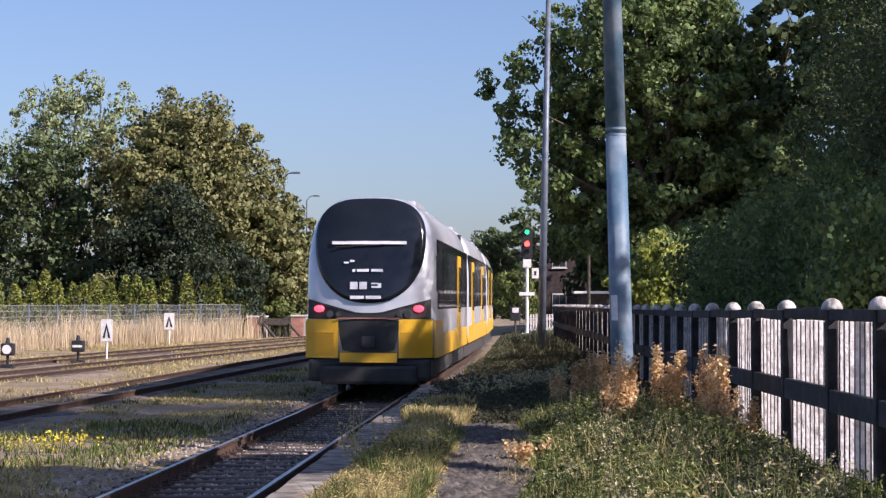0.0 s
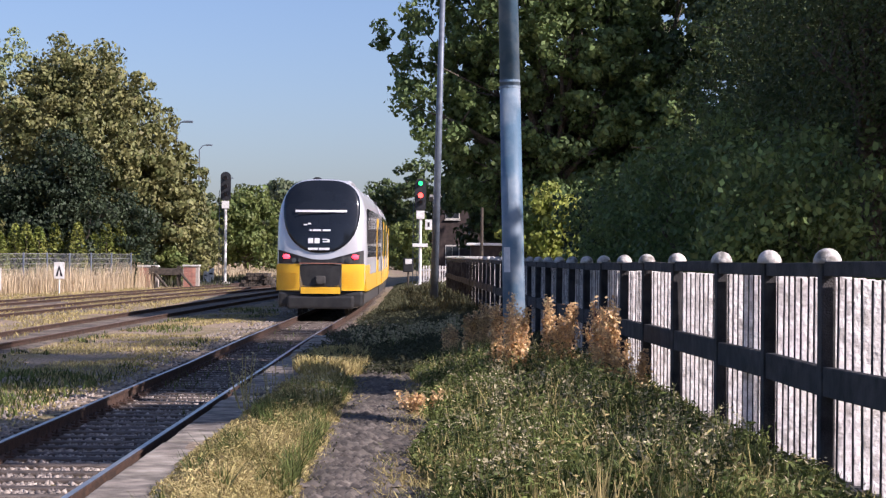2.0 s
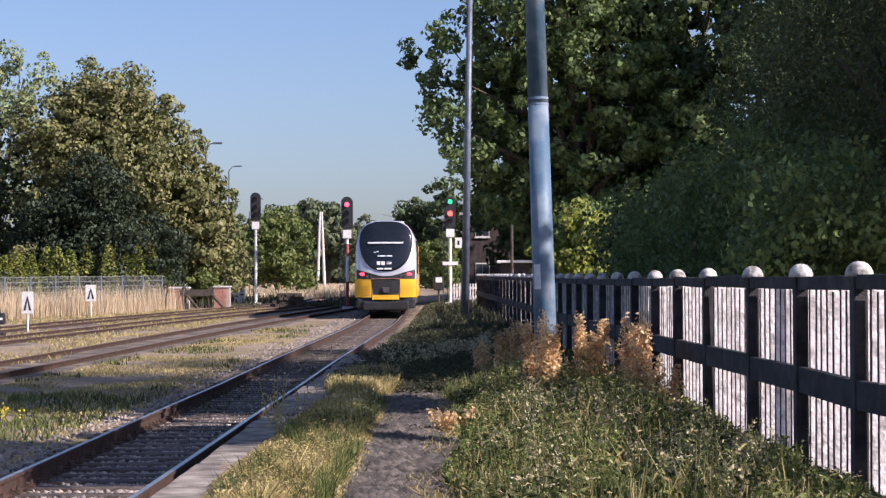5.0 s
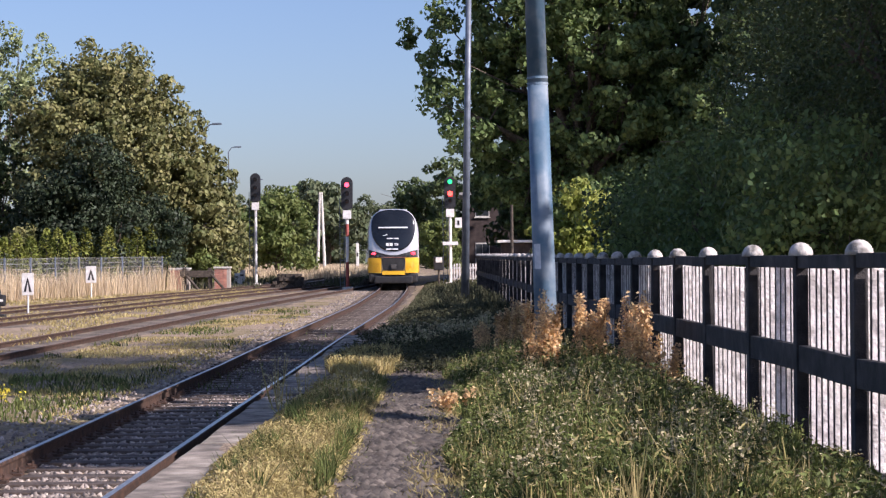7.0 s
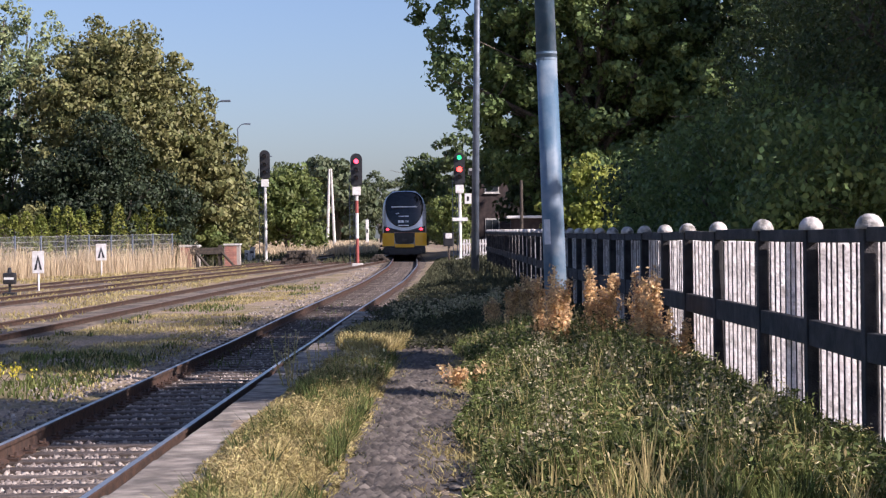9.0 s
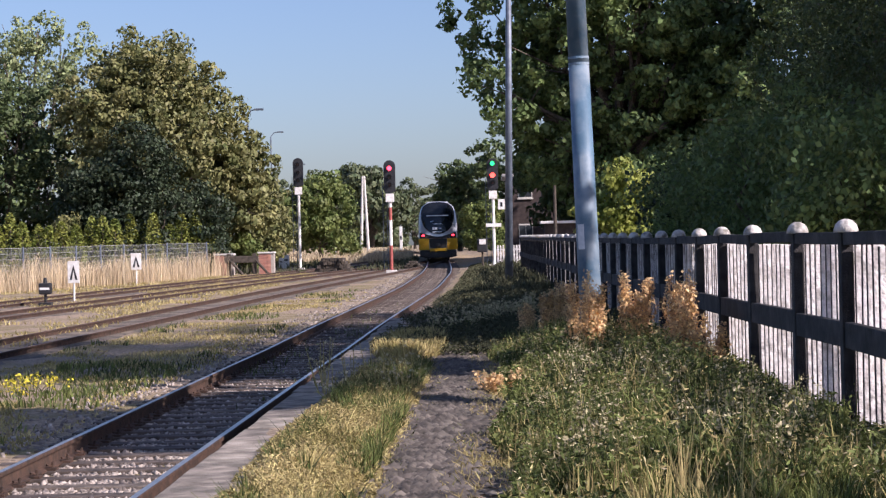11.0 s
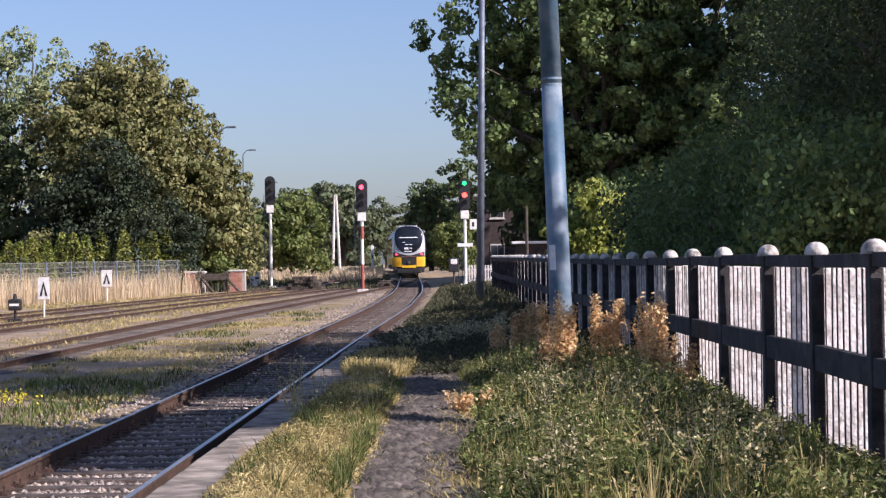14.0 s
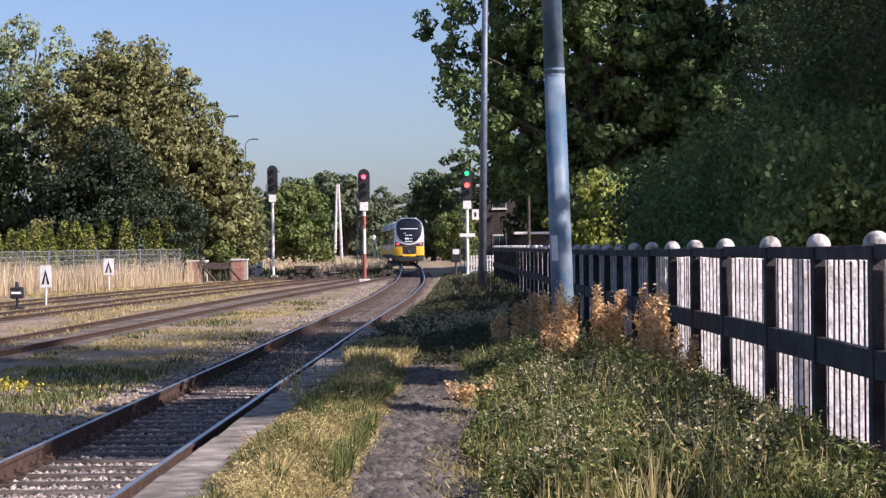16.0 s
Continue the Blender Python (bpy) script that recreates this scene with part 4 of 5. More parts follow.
def lobes(n, w, d, z0, z1, size, rng, top=0.6):
    """Uneven round lobes that fill an egg-shaped crown."""
    out = []
    for i in range(n):
        u = (i + 0.5) / n
        z = z0 + (z1 - z0) * u
        k = math.sin(math.pi * min(1, 0.18 + 0.80 * u)) ** top
        a = i * 2.4 + rng.random() * 0.8
        r = k * (0.35 + 0.65 * rng.random())
        s = size * (0.75 + 0.5 * rng.random())
        out.append((math.cos(a) * r * w * 0.7, math.sin(a) * r * d * 0.7, z, s, s, s * 0.8))
    return out


def put_tree(name, x, y, w, d, z0, z1, n, size, leaves, leaf, mat, trunk, label, category="tree", clump=0.75, group="", seed=1, gap=0.0, top=0.6):
    rng = np.random.default_rng(seed)
    return tree(name, (x, y, z_at(x, y)), lobes(n, w, d, z0, z1, size, rng, top), leaves, leaf, M[mat], rng, trunk, label, clump, category, group=group, gap=gap)


put_tree("oak_tree", -21.9, 121, 6.0, 5.5, 4.4, 13.2, 22, 2.4, 80000, 0.13, "leaf_oak", 0.45, "broad olive-green oak tree in low sunlight", seed=2)
put_tree("oak_tree", -16.2, 123, 2.9, 3.0, 2.0, 8.6, 8, 1.7, 15000, 0.15, "leaf_oak", 0.25, "smaller olive-green tree beside the oak", seed=21)
# very dark growth added here to stand for the shade under the oak
put_tree("yew_tree", -24.6, 116.4, 2.4, 1.8, 0.8, 6.6, 9, 1.3, 15000, 0.10, "leaf_yew", 0.2, "very dark foliage added for the shade under the oak", seed=43)
put_tree("yew_tree", -21.4, 115.6, 3.0, 1.6, 0.8, 8.4, 13, 1.35, 24000, 0.10, "leaf_yew", 0.2, "very dark foliage added for the shade under the oak", seed=44)
put_tree("yew_tree", -18.3, 117.4, 1.8, 1.5, 0.7, 5.4, 8, 1.1, 9000, 0.10, "leaf_yew", 0.15, "very dark foliage added for the shade under the oak", seed=45)
put_tree("shrub", -25.6, 114.5, 0.9, 0.9, 0.6, 3.6, 6, 0.7, 4500, 0.09, "leaf_oak", 0.1, "sunlit olive shrub behind the thuja hedge", "shrub", 0.4, seed=46)
put_tree("ash_tree", -33.6, 140, 6.0, 5.0, 6.0, 17.9, 16, 2.2, 26000, 0.13, "leaf_ash", 0.4, "tall airy grey-green ash tree behind the oak", seed=3, gap=0.75)
put_tree("leafy_tree", -31.5, 122, 5.5, 4.5, 1.5, 11.5, 15, 2.3, 28000, 0.13, "leaf_dark", 0.4, "dark green leafy tree beyond the wire fence", seed=4)
put_tree("leafy_tree", -38.5, 126, 5.5, 4.5, 1.5, 11.0, 12, 2.4, 18000, 0.14, "leaf_dark", 0.4, "dark green leafy tree beyond the wire fence", seed=41)
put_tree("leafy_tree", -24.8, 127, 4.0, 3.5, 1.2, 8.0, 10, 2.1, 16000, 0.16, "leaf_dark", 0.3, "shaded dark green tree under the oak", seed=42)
put_tree("leafy_tree", -14.6, 160, 3.6, 3.0, 1.4, 6.6, 9, 1.7, 15000, 0.15, "leaf_lime", 0.25, "rounded light green tree beyond the signals", seed=5)
put_tree("shrub", -17.2, 142, 2.8, 2.4, 0.8, 6.0, 7, 1.3, 9000, 0.14, "leaf_oak", 0.15, "olive shrub between the lamps", "shrub", seed=6)
put_tree("shrub", -15.8, 121, 1.2, 1.2, 0.5, 2.0, 4, 0.7, 3500, 0.09, "leaf_lime", 0.08, "small light green shrub behind the pier", "shrub", 0.4, seed=61)
for i, (x, y, w, h) in enumerate(((-46, 330, 9, 15), (-36, 320, 8, 14), (-28, 310, 7, 13), (-22, 300, 7, 12.5), (-19.5, 304, 4.5, 12), (-60, 330, 10, 15), (-19.0, 450, 6.5, 16.5), (-27.0, 445, 7, 17), (-12.5, 455, 6, 15), (-15.4, 238, 2.6, 10.8), (-19.0, 262, 4, 12.8))):
    put_tree("far_tree", x, y, w, 5, 1.5, h - 2, 10, 2.9, 7000, 0.30, "leaf_far", 0.4, "distant hazy green tree at the edge of the field", group="far tree row", seed=70 + i, clump=1.1)
for i, (x, y, w, h) in enumerate(((-4.8, 255, 4.5, 12.8), (-4.0, 292, 4.0, 11.0), (0.5, 250, 5, 14.5), (6, 245, 5, 14), (12, 240, 6, 13))):
    put_tree("far_tree", x, y, w, 4.5, 1.2, h - 2, 10, 2.6, 8000, 0.26, "leaf_dark" if i != 1 else "leaf_far", 0.4, "distant dark green tree beside the line", group="trees beside the line", seed=80 + i, clump=1.0)
put_tree("shrub", -1.0, 205, 2.0, 2.0, 0.6, 5.2, 6, 1.3, 8000, 0.14, "leaf_lime", 0.12, "light green bush beside the track", "shrub", seed=9)

# tall trees over the fence
put_tree("maple_tree", 8.3, 121.5, 13.0, 6.5, 5.0, 22.5, 38, 3.2, 120000, 0.16, "leaf_maple", 0.55, "large dark green maple tree overhanging the fence", seed=12, gap=0.2)
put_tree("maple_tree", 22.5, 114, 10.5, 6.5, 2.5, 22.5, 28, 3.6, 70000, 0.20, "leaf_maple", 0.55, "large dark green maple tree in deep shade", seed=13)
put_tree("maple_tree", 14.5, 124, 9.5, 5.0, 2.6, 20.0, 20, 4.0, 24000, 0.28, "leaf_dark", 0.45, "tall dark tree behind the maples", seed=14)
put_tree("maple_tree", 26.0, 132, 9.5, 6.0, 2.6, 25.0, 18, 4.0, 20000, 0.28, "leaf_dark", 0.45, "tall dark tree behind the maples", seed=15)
put_tree("leafy_tree", 5.6, 128, 3.6, 4.0, 2.0, 11.0, 10, 2.0, 12000, 0.18, "leaf_dark", 0.3, "dark tree beside the brick house", seed=16)
put_tree("shrub", 3.75, 56, 1.0, 1.0, 1.0, 3.6, 9, 0.62, 9000, 0.07, "leaf_bush", 0.07, "sunlit yellow-green bush leaning over the fence", "shrub", 0.35, seed=17)
put_tree("shrub", 4.6, 62, 1.3, 1.2, 0.8, 3.8, 6, 0.9, 6000, 0.10, "leaf_maple", 0.08, "shaded green bush behind the fence", "shrub", 0.45, seed=18)
for i in range(8):
    put_tree("shrub", 5.4 + 0.5 * (i % 2), 28.0 + i * 3.2, 1.3, 1.6, 0.6, 3.0 + 0.4 * (i % 3), 6, 1.1, 14000, 0.05, "leaf_maple", 0.08, "dark bush crowding the fence in shade", "shrub", 0.5, "undergrowth", seed=160 + i)
# two trees added to shade the brick house
put_tree("leafy_tree", 17.0, 138, 6.0, 5.0, 3.0, 12.5, 12, 3.2, 14000, 0.2, "leaf_dark", 0.4, "tall dark tree shading the brick house", seed=19)
put_tree("leafy_tree", 10.0, 133, 5.0, 4.0, 2.5, 9.0, 12, 2.8, 14000, 0.2, "leaf_dark", 0.4, "tall dark tree shading the brick house", seed=191)
# undergrowth whose near-black leaf colour stands in for shade
for i in range(7):
    put_tree("shrub", 6.0 + (i % 3) * 2.2 + i * 0.6, 50 + i * 4.5, 1.8, 1.8, 0.5, 3.0, 6, 1.2, 11000, 0.065, "leaf_yew", 0.1, "undergrowth bush behind the fence, shade put into its leaf colour", "shrub", 0.6, "undergrowth", seed=180 + i)
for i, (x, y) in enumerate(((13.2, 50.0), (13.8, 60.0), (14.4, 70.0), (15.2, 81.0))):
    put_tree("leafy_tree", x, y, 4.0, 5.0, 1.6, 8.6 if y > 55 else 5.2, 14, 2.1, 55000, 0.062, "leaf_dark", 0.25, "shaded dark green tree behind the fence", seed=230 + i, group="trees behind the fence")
# trees placed beside and behind the viewer, mostly unseen, to shade path and rails
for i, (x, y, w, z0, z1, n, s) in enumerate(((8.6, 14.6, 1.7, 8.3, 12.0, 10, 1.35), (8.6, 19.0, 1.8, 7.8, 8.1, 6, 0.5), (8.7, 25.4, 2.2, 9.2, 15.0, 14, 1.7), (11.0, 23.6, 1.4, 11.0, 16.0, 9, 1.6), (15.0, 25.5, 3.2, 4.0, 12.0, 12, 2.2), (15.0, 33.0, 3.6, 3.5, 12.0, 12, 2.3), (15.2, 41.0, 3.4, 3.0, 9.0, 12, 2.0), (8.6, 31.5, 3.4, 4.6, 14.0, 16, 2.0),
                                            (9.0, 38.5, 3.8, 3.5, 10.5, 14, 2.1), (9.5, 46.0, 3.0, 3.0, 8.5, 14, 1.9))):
    # past y 30 the same maples get darker leaves, shade put into the colour
    put_tree("maple_tree", x, y, w, w, z0, z1, n, s, 14000 if y < 30 and x < 12 else 30000 if x > 12 else 85000, 0.19 if y < 30 or x > 12 else 0.036, "leaf_maple" if y < 30 else "leaf_dark", 0.3, "maple tree behind the fence placed for its shade", seed=30 + i, group="row of maples")

# clipped conifers behind the wire fence
rng = np.random.default_rng(44)
for i in range(22):
    u = i / 21
    x, y = -17.6 - 14.5 * u, 116.5 - 10 * u + rng.normal() * 0.4
    h = 3.1 + 0.9 * rng.random()
    t = empty("thuja", (x, y, z_at(x, y)), "yellow-green pointed thuja hedge plant", "conifer", "thuja hedge")
    bm = B()
    tube(bm, (0, 0, -0.1), (0, 0, h * 0.8), 0.05, 0.02, 6)
    part("trunk", bm, M["bark"], t)
    k = 950
    z = h * rng.random(k) ** 0.9
    r = 0.72 * (1 - z / h) ** 0.42 * (0.6 + 0.5 * rng.random(k))
    a = rng.random(k) * 2 * np.pi
    p = np.stack([np.cos(a) * r, np.sin(a) * r, z], 1)
    v, fc = leaf_mesh(p, 0.085, rng)
    raw("foliage", v, fc, M["leaf_thuja"], t)

# ---- grass and weeds ----
rng = np.random.default_rng(77)


def field(name, n, x0, x1, y0, y1, h, mat, label, keep=None, bias=1.6, **kw):
    x, y = scatter(n, x0, x1, y0, y1, rng, bias)
    if keep is not None:
        ok = keep(x, y)
        x, y = x[ok], y[ok]
    hh = h(x, y) if callable(h) else np.full(len(x), h)
    ob = blades(name, x, y, ground_z(x, y) - 0.02, hh, rng, M[mat], **kw)
    return tagged(ob, label, "grass", kind="stuff")


GRID = np.random.default_rng(99).random((64, 64))


def lattice(x, y):
    """Smooth noise between 0 and 1 with a period of 64 units."""
    xi, yi = np.floor(x).astype(int), np.floor(y).astype(int)
    fx, fy = x - xi, y - yi
    fx, fy = fx * fx * (3 - 2 * fx), fy * fy * (3 - 2 * fy)
    g = lambda i, j: GRID[(xi + i) % 64, (yi + j) % 64]
    return (g(0, 0) * (1 - fx) + g(1, 0) * fx) * (1 - fy) + (g(0, 1) * (1 - fx) + g(1, 1) * fx) * fy


def patchy(x, y, s=1.0, cut=0.0):
    """True in irregular patches about a metre wide; a higher cut leaves fewer."""
    return 3.2 * (0.65 * lattice(x * s, y * s * 0.6) + 0.35 * lattice(x * s * 2.7 + 9, y * s * 1.9 + 4) - 0.5) > cut


def tufts(x, y):
    """Uneven tufts, 0 to 1, about a hand wide."""
    return np.clip(1.9 * (0.6 * lattice(x * 5.5, y * 4) + 0.4 * lattice(x * 1.7 + 5, y * 1.2)) - 0.42, 0.06, 1.15)


right_edge = lambda y: 0.02 + 0.10 * np.sin(y * 1.1) - np.clip(y - 22, 0, 20) * 0.035
field("tall_grass", 90000, -0.15, 2.95, 10, 32, lambda x, y: 0.06 + (0.33 * np.clip((x + 0.1) / 1.2, 0, 1) * np.clip((2.95 - x) / 1.3, 0.08, 1) + 0.08) * tufts(x, y), "grass_green", "tall green grass and herbs beside the path",
      lambda x, y: x > right_edge(y), width=0.0065, lean=0.55)
field("tall_grass", 15000, -0.1, 2.95, 10, 34, lambda x, y: 0.06 + (0.38 * np.clip((x + 0.1) / 1.2, 0, 1) * np.clip((2.95 - x) / 1.3, 0.08, 1) + 0.10) * tufts(x + 3, y), "grass_dry", "dry seeding grass among green stems",
      lambda x, y: (x > right_edge(y)) & patchy(x, y, 1.0, -0.2), width=0.0055, lean=0.45)
field("platform_grass", 38000, -1.72, -0.82, 9, 25.5, lambda x, y: 0.03 + 0.24 * tufts(x * 1.6, y * 1.3) * np.sin(np.pi * np.clip((x + 1.76) / 0.98, 0, 1)), "grass_dry", "dry yellow grass between path and platform edge",
      lambda x, y: patchy(x, y, 1.3, -0.75), width=0.004, lean=1.2)
field("platform_grass", 26000, -1.66, -0.88, 9, 25, lambda x, y: 0.04 + 0.2 * tufts(x * 1.6 + 5, y * 1.3), "grass_green", "green grass between path and platform edge", lambda x, y: patchy(x, y, 1.7, -0.3), width=0.005, lean=0.8)
field("platform_grass", 9000, -1.9, -0.6, 26, 34, 0.22, "grass_dry", "dry yellow grass tuft on the platform edge", lambda x, y: ((x + 1.35) / 0.55) ** 2 + ((y - 29.5) / 3.2) ** 2 < 1, width=0.011, lean=0.7)
field("bank_grass", 32000, -1.9, 2.9, 30, 75, lambda x, y: 0.05 + 0.15 * np.clip((x + 1.8) / 2.4, 0, 1) * tufts(x * 0.7, y * 0.5), "grass_dull", "rough grey-green grass on the shaded bank", None, 1.3, width=0.016, lean=0.7)
field("bank_grass", 20000, -1.7, 2.9, 65, 125, lambda x, y: 0.10 + 0.30 * np.clip((x + 1.6) / 2, 0, 1) * tufts(x * 0.4, y * 0.3), "grass_dull", "rough grass near the signals", None, 1.2, width=0.03, lean=0.7)
field("track_grass", 42000, -9.0, -5.0, 16, 75, 0.07, "grass_dry", "short dry grass between the tracks", lambda x, y: patchy(x, y, 0.55, -0.25) & (x > LINE[2](y) + 1.3) & (x < LINE[1](y) - 1.25), width=0.013, lean=0.9)
field("track_grass", 18000, -9.0, -5.2, 16, 75, 0.13, "grass_green", "green grass patches between the tracks", lambda x, y: patchy(x + 7, y, 0.5, 0.35) & (x > LINE[2](y) + 1.2) & (x < LINE[1](y) - 1.5), width=0.013, lean=0.8)
field("track_grass", 42000, -24, -10, 35, 112, 0.11, "grass_dry", "short dry grass among the sidings", lambda x, y: patchy(x, y, 0.4, -0.25), 1.0, width=0.018, lean=0.9)
fence_dist = lambda x, y: np.where(y > 86, x + 16.8 + (111 - y) * 0.288, x + 24 + (86 - y) * 0.283)
field("straw_grass", 120000, -40, -15.5, 40, 112, lambda x, y: 1.2 + 0.3 * np.sin(x * 0.8) * np.sin(y * 0.5), "straw", "tall bleached dry grass in front of the wire fence",
      lambda x, y: (fence_dist(x, y) > -0.4) & (fence_dist(x, y) < 3.2) & ((y < 103) | (fence_dist(x, y) < 1.2)), 0.9, width=0.011, lean=0.35)
field("straw_grass", 60000, -40, -4, 150, 290, 0.75, "straw", "bleached dry meadow beyond the sidings", lambda x, y: x < LINE[1](y) - 2.2, 1.0, width=0.03, lean=0.6)
field("yard_weeds", 14000, -22, -5.8, 116, 175, lambda x, y: 0.18 + 0.35 * tufts(x * 0.3, y * 0.2), "grass_dull", "low dark weeds between the far turnouts", lambda x, y: patchy(x, y, 0.3, 0.2) & (x < LINE[1](y) - 1.6), 1.0, width=0.035, lean=0.8)
on_path = lambda y: -0.52 + 0.05 * np.sin(y * 0.3) - np.clip(y - 24, 0, 20) * 0.05
field("path_litter", 9000, -1.1, 0.15, 10, 40, lambda x, y: 0.02 + 0.07 * np.clip(np.abs(x - on_path(y)) / 0.35, 0, 1), "grass_dry", "trodden dry grass litter along the footpath", lambda x, y: patchy(x, y, 1.9, -0.1), width=0.005, lean=1.6)
field("path_litter", 5000, -1.05, 0.1, 10, 40, 0.06, "grass_green", "short green blades at the edges of the footpath", lambda x, y: patchy(x + 3, y, 2.2, 0.1) & (np.abs(x - on_path(y)) > 0.16), width=0.006, lean=1.0)
field("sleeper_weeds", 1500, -4.3, -2.6, 22, 60, 0.16, "grass_green", "sparse weeds between the rails", lambda x, y: patchy(x, y, 2.0, 0.5), width=0.010, lean=0.6)


def leafy_cover(name, n, x0, x1, y0, y1, top, size, mat, label, keep):
    """Small herb leaves and seed tips at all heights of the sward."""
    x, y = scatter(n, x0, x1, y0, y1, rng, 1.5)
    ok = keep(x, y)
    x, y = x[ok], y[ok]
    z = ground_z(x, y) + top(x, y) * (0.15 + 0.95 * rng.random(len(x)) ** 0.7)
    v, f = leaf_mesh(np.stack([x, y, z], 1), size, rng, 0.28)
    tagged(raw(name, v, f, M[mat]), label, "herbs", kind="stuff")


sward = lambda x, y: 0.05 + (0.42 * np.clip((x + 0.1) / 1.2, 0, 1) * np.clip((2.95 - x) / 1.3, 0.08, 1) + 0.10) * tufts(x, y)
on_right = lambda x, y: (x > right_edge(y)) & (tufts(x, y) > 0.35)
leafy_cover("herb_cover", 42000, -0.1, 2.9, 10.5, 28, sward, 0.03, "grass_green", "small-leaved green herbs in the tall grass", on_right)
leafy_cover("herb_cover", 6500, -0.1, 2.9, 10.5, 28, lambda x, y: sward(x, y) * 1.2, 0.018, "seed_pale", "pale seed tips over the tall grass", on_right)
leafy_cover("herb_cover", 9000, -0.2, 2.9, 10.5, 30, lambda x, y: sward(x, y) * 1.05, 0.026, "grass_dry", "dry straw-coloured herbs in the tall grass", lambda x, y: (x > right_edge(y) - 0.1) & patchy(x, y, 1.2, 0.1))
leafy_cover("herb_cover", 40000, -1.85, -0.82, 9.5, 25, lambda x, y: 0.03 + 0.22 * tufts(x * 1.6, y * 1.3) * np.sin(np.pi * np.clip((x + 1.9) / 1.1, 0, 1)), 0.02, "grass_dry", "crumpled dry grass tips beside the platform edge", lambda x, y: tufts(x * 1.6, y * 1.3) > 0.25)
leafy_cover("herb_cover", 30000, -1.9, 2.9, 28, 60, lambda x, y: 0.05 + 0.17 * tufts(x * 0.6, y * 0.5), 0.04, "grass_dull", "rough leafy herbs on the shaded bank", lambda x, y: tufts(x * 0.6, y * 0.5) > 0.2)


def seed_plant(name, x, y, h, n_stem, heads, mat, size, label, category, spread=0.25, stem="weed", group="", from_z=0.35):
    """Stiff upright stems crowded with small seed clusters."""
    z = z_at(x, y)
    t = empty(name, (x, y, z), label, category, group)
    sv, cs = [], []
    bm = B()
    for i in range(n_stem):
        a = rng.random() * 2 * math.pi
        r = spread * rng.random()
        hh = h * (0.65 + 0.35 * rng.random())
        base = Vector((math.cos(a) * r * 0.3, math.sin(a) * r * 0.3, -0.03))
        tip = Vector((math.cos(a) * r, math.sin(a) * r, hh))
        tube(bm, base, tip, 0.008, 0.003, 5)
        for _ in range(heads):
            u = from_z + (1 - from_z) * rng.random()
            p = base.lerp(tip, u)
            w = 0.048 * (1.3 - u) + 0.010
            cs.append((p.x + rng.normal() * w, p.y + rng.normal() * w, p.z + rng.normal() * 0.03))
    tagged(part("stalk", bm, M[stem], t), kind="stuff")
    v, f = leaf_mesh(np.array(cs), size, rng)
    tagged(raw("seed_head", v, f, M[mat], t), kind="stuff")
    return t


for x, y, h, k in ((0.95, 24.0, 1.02, 7), (1.12, 23.4, 1.08, 9), (1.24, 24.3, 0.95, 7), (1.66, 23.6, 1.05, 6), (1.74, 24.2, 1.06, 7),
                   (2.12, 23.3, 1.0, 6), (2.20, 23.6, 1.08, 6), (2.32, 23.0, 1.2, 5), (2.25, 22.4, 0.72, 5), (2.42, 22.0, 0.62, 4), (0.75, 30.5, 0.75, 6), (1.0, 31.5, 0.85, 6), (0.5, 33, 0.6, 5)):
    seed_plant("dock_weed", x, y, h * 1.17, k, 210, "weed", 0.024, "dry rust-brown dock weed with crowded seed heads", "weed", 0.22, group="dock weeds")
for x, y, h in ((-1.9, 20.9, 0.55), (-2.02, 21.8, 0.62), (-1.55, 20.2, 0.5), (-1.2, 20.4, 0.45), (-1.0, 19.4, 0.42), (-0.92, 20.2, 0.5), (-1.75, 19.9, 0.4), (-1.4, 21.5, 0.45)):
    seed_plant("thin_weed", x, y, h + 0.1, 4, 14, "seed_pale", 0.02, "thin pale weed stalk on the platform edge", "weed", 0.22, "grass_dry", "thin weeds")
for i in range(110):
    x, y = 0.15 + 2.3 * rng.random(), 12 + 14 * rng.random() ** 1.2
    seed_plant("herb", x, y, 0.35 + 0.28 * rng.random() * (x > 0.6), 5, 24, "seed_pale" if i % 3 else "grass_green", 0.016, "pale-tipped herb in the tall grass", "wild herb", 0.2, "grass_green", "herbs in the grass", 0.5)
for x, y in ((-6.7, 26.5), (-6.95, 27.3), (-7.2, 26.8), (-6.5, 27.6), (-6.9, 28.2)):
    seed_plant("yellow_flower", x, y, 0.30, 7, 9, "flower", 0.024, "clump of small yellow wildflowers beside the rails", "wildflower", 0.4, "grass_green", "yellow wildflowers", 0.5)
for i in range(28):
    u = rng.random()
    x, y = -0.9 + 2.3 * u + 0.25 * rng.normal(), 34 + 10 * u + rng.normal()
    seed_plant("pale_weed", x, y, 0.35 + 0.2 * rng.random(), 4, 16, "seed_pale", 0.035, "pale seeding weed on the shaded bank", "weed", 0.35, "grass_green", "pale bank weeds", 0.4)
seed_plant("rusty_weed", -0.02, 20.6, 0.26, 12, 30, "weed", 0.03, "low rusty sorrel clump beside the path", "weed", 0.3)


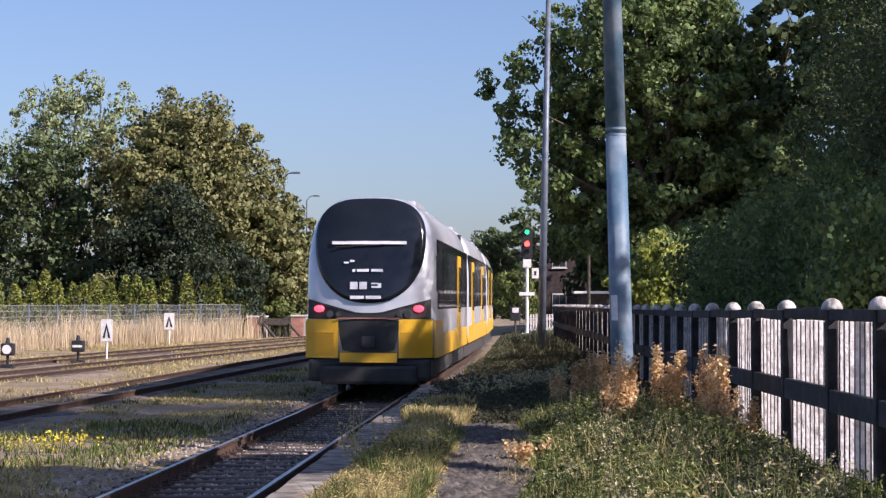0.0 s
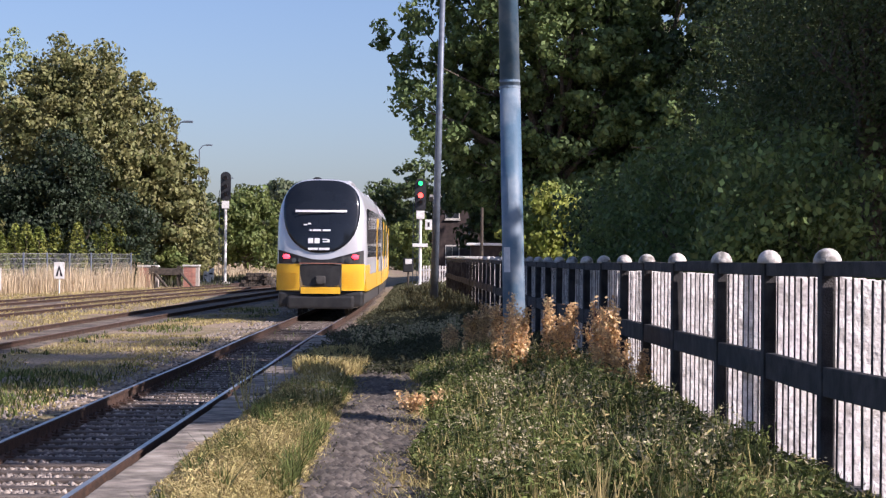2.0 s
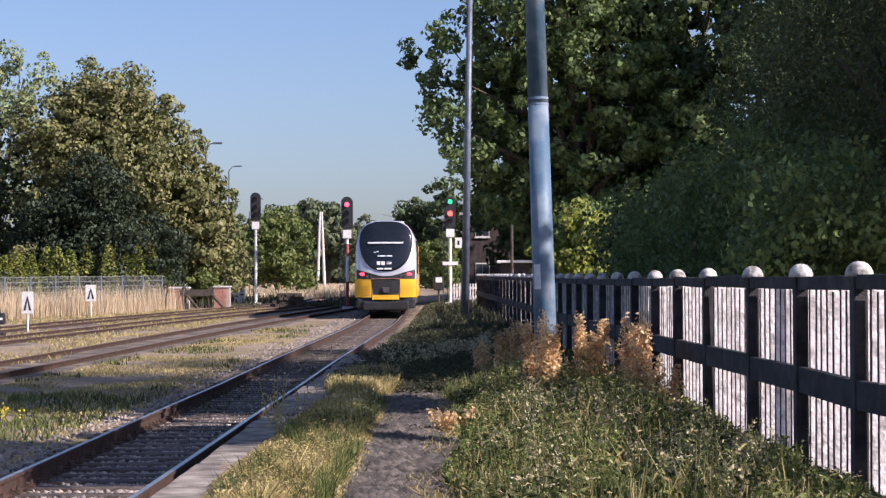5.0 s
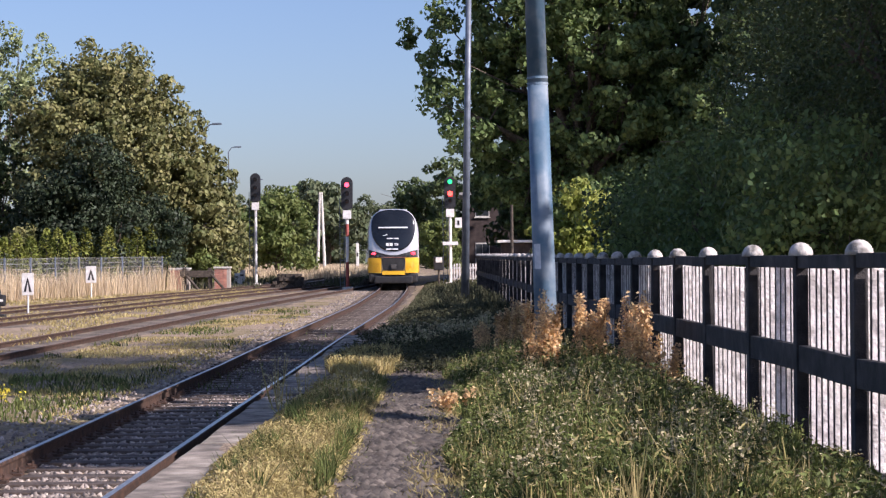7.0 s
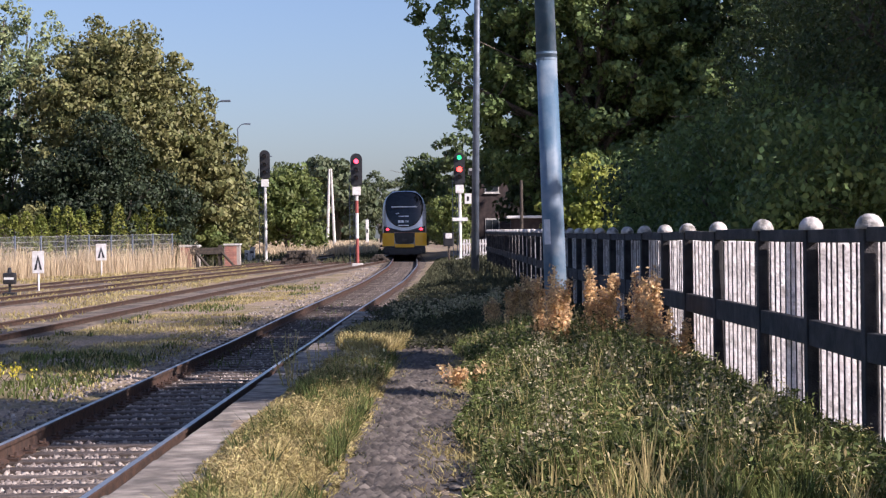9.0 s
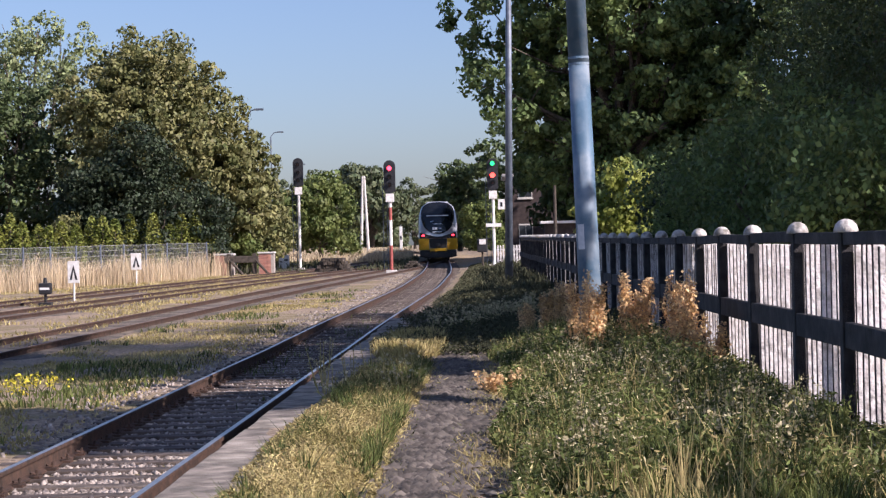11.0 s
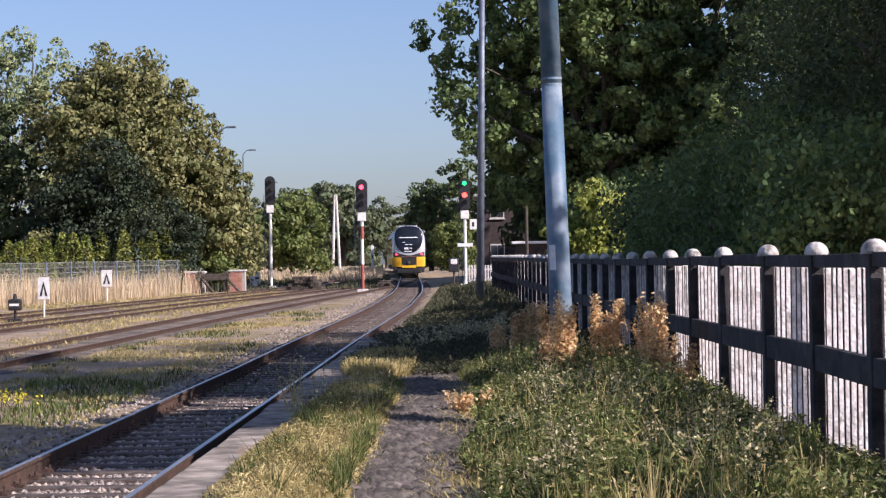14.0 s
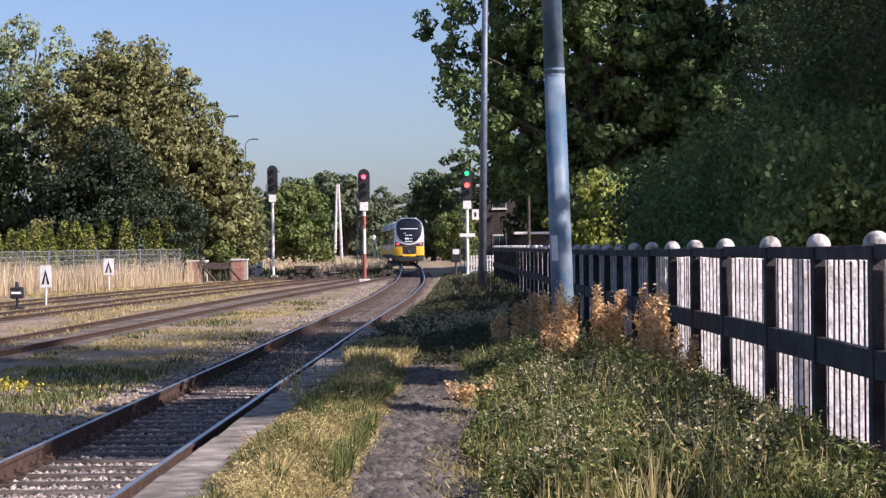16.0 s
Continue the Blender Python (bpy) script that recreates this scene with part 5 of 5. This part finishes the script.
# ---- pieces: bricks, slabs, sleepers, fastenings, stones ----
def make_pieces():
    for s, w, h in piers:
        bm = B()
        box(bm, -0.122, 0.122, -0.06, 0.06, -0.031, 0.031, 0.004)
        me = None
        n = int(w / 0.255)
        for r in range(int(h / 0.074)):
            for i in range(n):
                if me is None:
                    o = part("brick", bm, M["brick"], s)
                    me = o.data
                else:
                    o = new("brick", me)
                    o.parent = s
                o.location = (-w / 2 + 0.13 + i * 0.255 + (0.06 if r % 2 and i < n - 1 else 0), -0.30, 0.04 + r * 0.074)
    edge = empty("platform_edge", (0, 0, 0), "worn grey concrete slabs along the platform edge", "platform edge", kind="structure")
    bm = B()
    box(bm, -0.26, 0.26, -0.49, 0.49, -0.42, 0.0, 0.02)
    me = None
    for i in range(32):
        if me is None:
            o = part("slab", bm, M["slab"], edge)
            me = o.data
        else:
            o = new("slab", me)
            o.parent = edge
        y = 9.5 + i
        o.location = (-2.01 + rng.normal() * 0.012, y, 0.27 + float(rise(y)) + rng.normal() * 0.008)
        o.rotation_euler = (rng.normal() * 0.006, rng.normal() * 0.008, rng.normal() * 0.006)
    for tr, k, y0, step, cnt, top in ((track_1, 1, 11.0, 0.62, 290, -0.165), (track_2, 2, 24.0, 0.65, 186, -0.165), (track_3, 3, 40.0, 0.65, 160, -0.165), (track_4, 4, 55.0, 0.65, 150, -0.165)):
        bm = B()
        box(bm, -1.28, 1.28, -0.115, 0.115, -0.14, 0.0, 0.012)
        me = None
        clips = B()
        for i in range(cnt):
            y = y0 + i * step
            if y > 145:
                break
            if me is None:
                o = part("sleeper", bm, M["sleeper"], tr)
                me = o.data
            else:
                o = new("sleeper", me)
                o.parent = tr
            x = float(LINE[k](y))
            o.location = (x + rng.normal() * 0.02, y, top - (0.0 if k == 1 else 0.02) + float(rise(y)) + rng.normal() * 0.004)
            o.rotation_euler = (0, 0, rng.normal() * 0.008)
            if k == 1 and y < 60:
                for s in (-0.7525, 0.7525):
                    for q in (-1, 1):
                        cx_ = x + s + q * 0.10
                        box(clips, cx_ - 0.045, cx_ + 0.045, y - 0.07, y + 0.07, -0.166, -0.140)
                        tube(clips, (cx_, y, -0.15), (cx_ + q * 0.01, y, -0.085), 0.017, 0.014, 6)
                        tube(clips, (cx_ - q * 0.04, y - 0.05, -0.115), (cx_ + q * 0.03, y + 0.05, -0.135), 0.012, 0.012, 5)
        if k == 1:
            tagged(part("rail_fastenings", clips, M["rail_side"], tr), kind="stuff")
        else:
            clips.free()
    # loose stones in and beside the near track
    n = 42000
    y = 12 + 95 * rng.random(n) ** 1.9
    off = rng.normal(size=n) * 0.95
    ok = (np.abs(off) < 2.3)
    y, off = y[ok], off[ok]
    in_bay = np.abs(((y - 11.0) / 0.62 + 0.5) % 1 - 0.5) * 0.62 > 0.12
    on_rail = np.abs(np.abs(off) - 0.7525) < 0.09
    ok = (~on_rail) & (in_bay | (np.abs(off) > 1.3) | (rng.random(len(y)) < 0.06)) & (off < 1.15)
    y, off = y[ok], off[ok]
    x = LINE[1](y) + off
    n = len(x)
    z = np.where(np.abs(off) < 1.4, -0.208 + rise(y), ground_z(x, y)) + 0.012 * rng.random(n)
    base = np.array([(1, 0, 0), (-1, 0, 0), (0, 1, 0), (0, -1, 0), (0, 0, 1), (0, 0, -1)], float)
    s = (0.022 + 0.022 * rng.random(n))[:, None, None] * (0.65 + 0.7 * rng.random((n, 6, 1)))
    rot = rng.normal(size=(n, 3, 3))
    qm, _ = np.linalg.qr(rot)
    v = np.einsum("nij,kj->nki", qm, base) * s + np.stack([x, y, z], 1)[:, None]
    tri = np.array([(0, 2, 4), (2, 1, 4), (1, 3, 4), (3, 0, 4), (2, 0, 5), (1, 2, 5), (3, 1, 5), (0, 3, 5)])
    f = (np.arange(n)[:, None, None] * 6 + tri[None]).reshape(-1, 3)
    tagged(raw("crushed_stones", v.reshape(-1, 3), f, M["ballast"]), "loose pale crushed stones in the track", "track ballast", kind="stuff")


make_pieces()


def path_stones():
    n = 9000
    y = 10 + 32 * rng.random(n) ** 1.5
    x = -0.52 + 0.05 * np.sin(y * 0.3) - np.clip(y - 24, 0, 20) * 0.05 + rng.normal(size=n) * 0.24
    z = ground_z(x, y) + 0.012
    base = np.array([(1, 0, 0), (0.3, 0.9, 0), (-0.8, 0.6, 0), (-0.8, -0.6, 0), (0.3, -0.9, 0), (0, 0, 0.55)], float)
    s = (0.016 + 0.05 * rng.random(n) ** 2.5)[:, None, None] * (0.7 + 0.6 * rng.random((n, 6, 1)))
    a = rng.random(n) * 6.283
    c, q = np.cos(a)[:, None], np.sin(a)[:, None]
    p = base[None] * s
    v = np.stack([p[..., 0] * c - p[..., 1] * q + x[:, None], p[..., 0] * q + p[..., 1] * c + y[:, None], p[..., 2] + z[:, None]], -1)
    tri = np.array([(0, 1, 5), (1, 2, 5), (2, 3, 5), (3, 4, 5), (4, 0, 5)])
    f = (np.arange(n)[:, None, None] * 6 + tri[None]).reshape(-1, 3)
    tagged(raw("path_stones", v.reshape(-1, 3), f, M["path_stone"]), "half-buried grey stones in the footpath", "stones", kind="stuff")


path_stones()


# ---- what moves ----
def coach_pose(y):
    """A coach that stands with its rear at y on the near track."""
    a = Vector((float(LINE[1](y + 1.5)), y + 1.5, float(rise(y + 1.5))))
    b = Vector((float(LINE[1](y + COACH)), y + COACH, float(rise(y + COACH))))
    d = b - a
    m = Matrix.Rotation(-math.atan2(d.x, d.y), 4, "Z") @ Matrix.Rotation(math.atan2(d.z, d.y), 4, "X")
    p = a - d.normalized() * 1.5
    return Matrix.Translation(p) @ m


def motions():
    times = [i * 0.5 for i in range(33)]
    rows = {0: [], 1: [], 2: []}
    for t in times:
        y = 41.4 + 9.5 * t - 0.051 * t * t
        lead = coach_pose(y)
        rows[0].append((t, lead))
        for k in (1, 2):
            rows[k].append((t, lead.inverted() @ coach_pose(y + k * (COACH + 0.02))))
    walk(train, rows[0])
    for k in (1, 2):
        walk(coaches[k], rows[k])


motions()
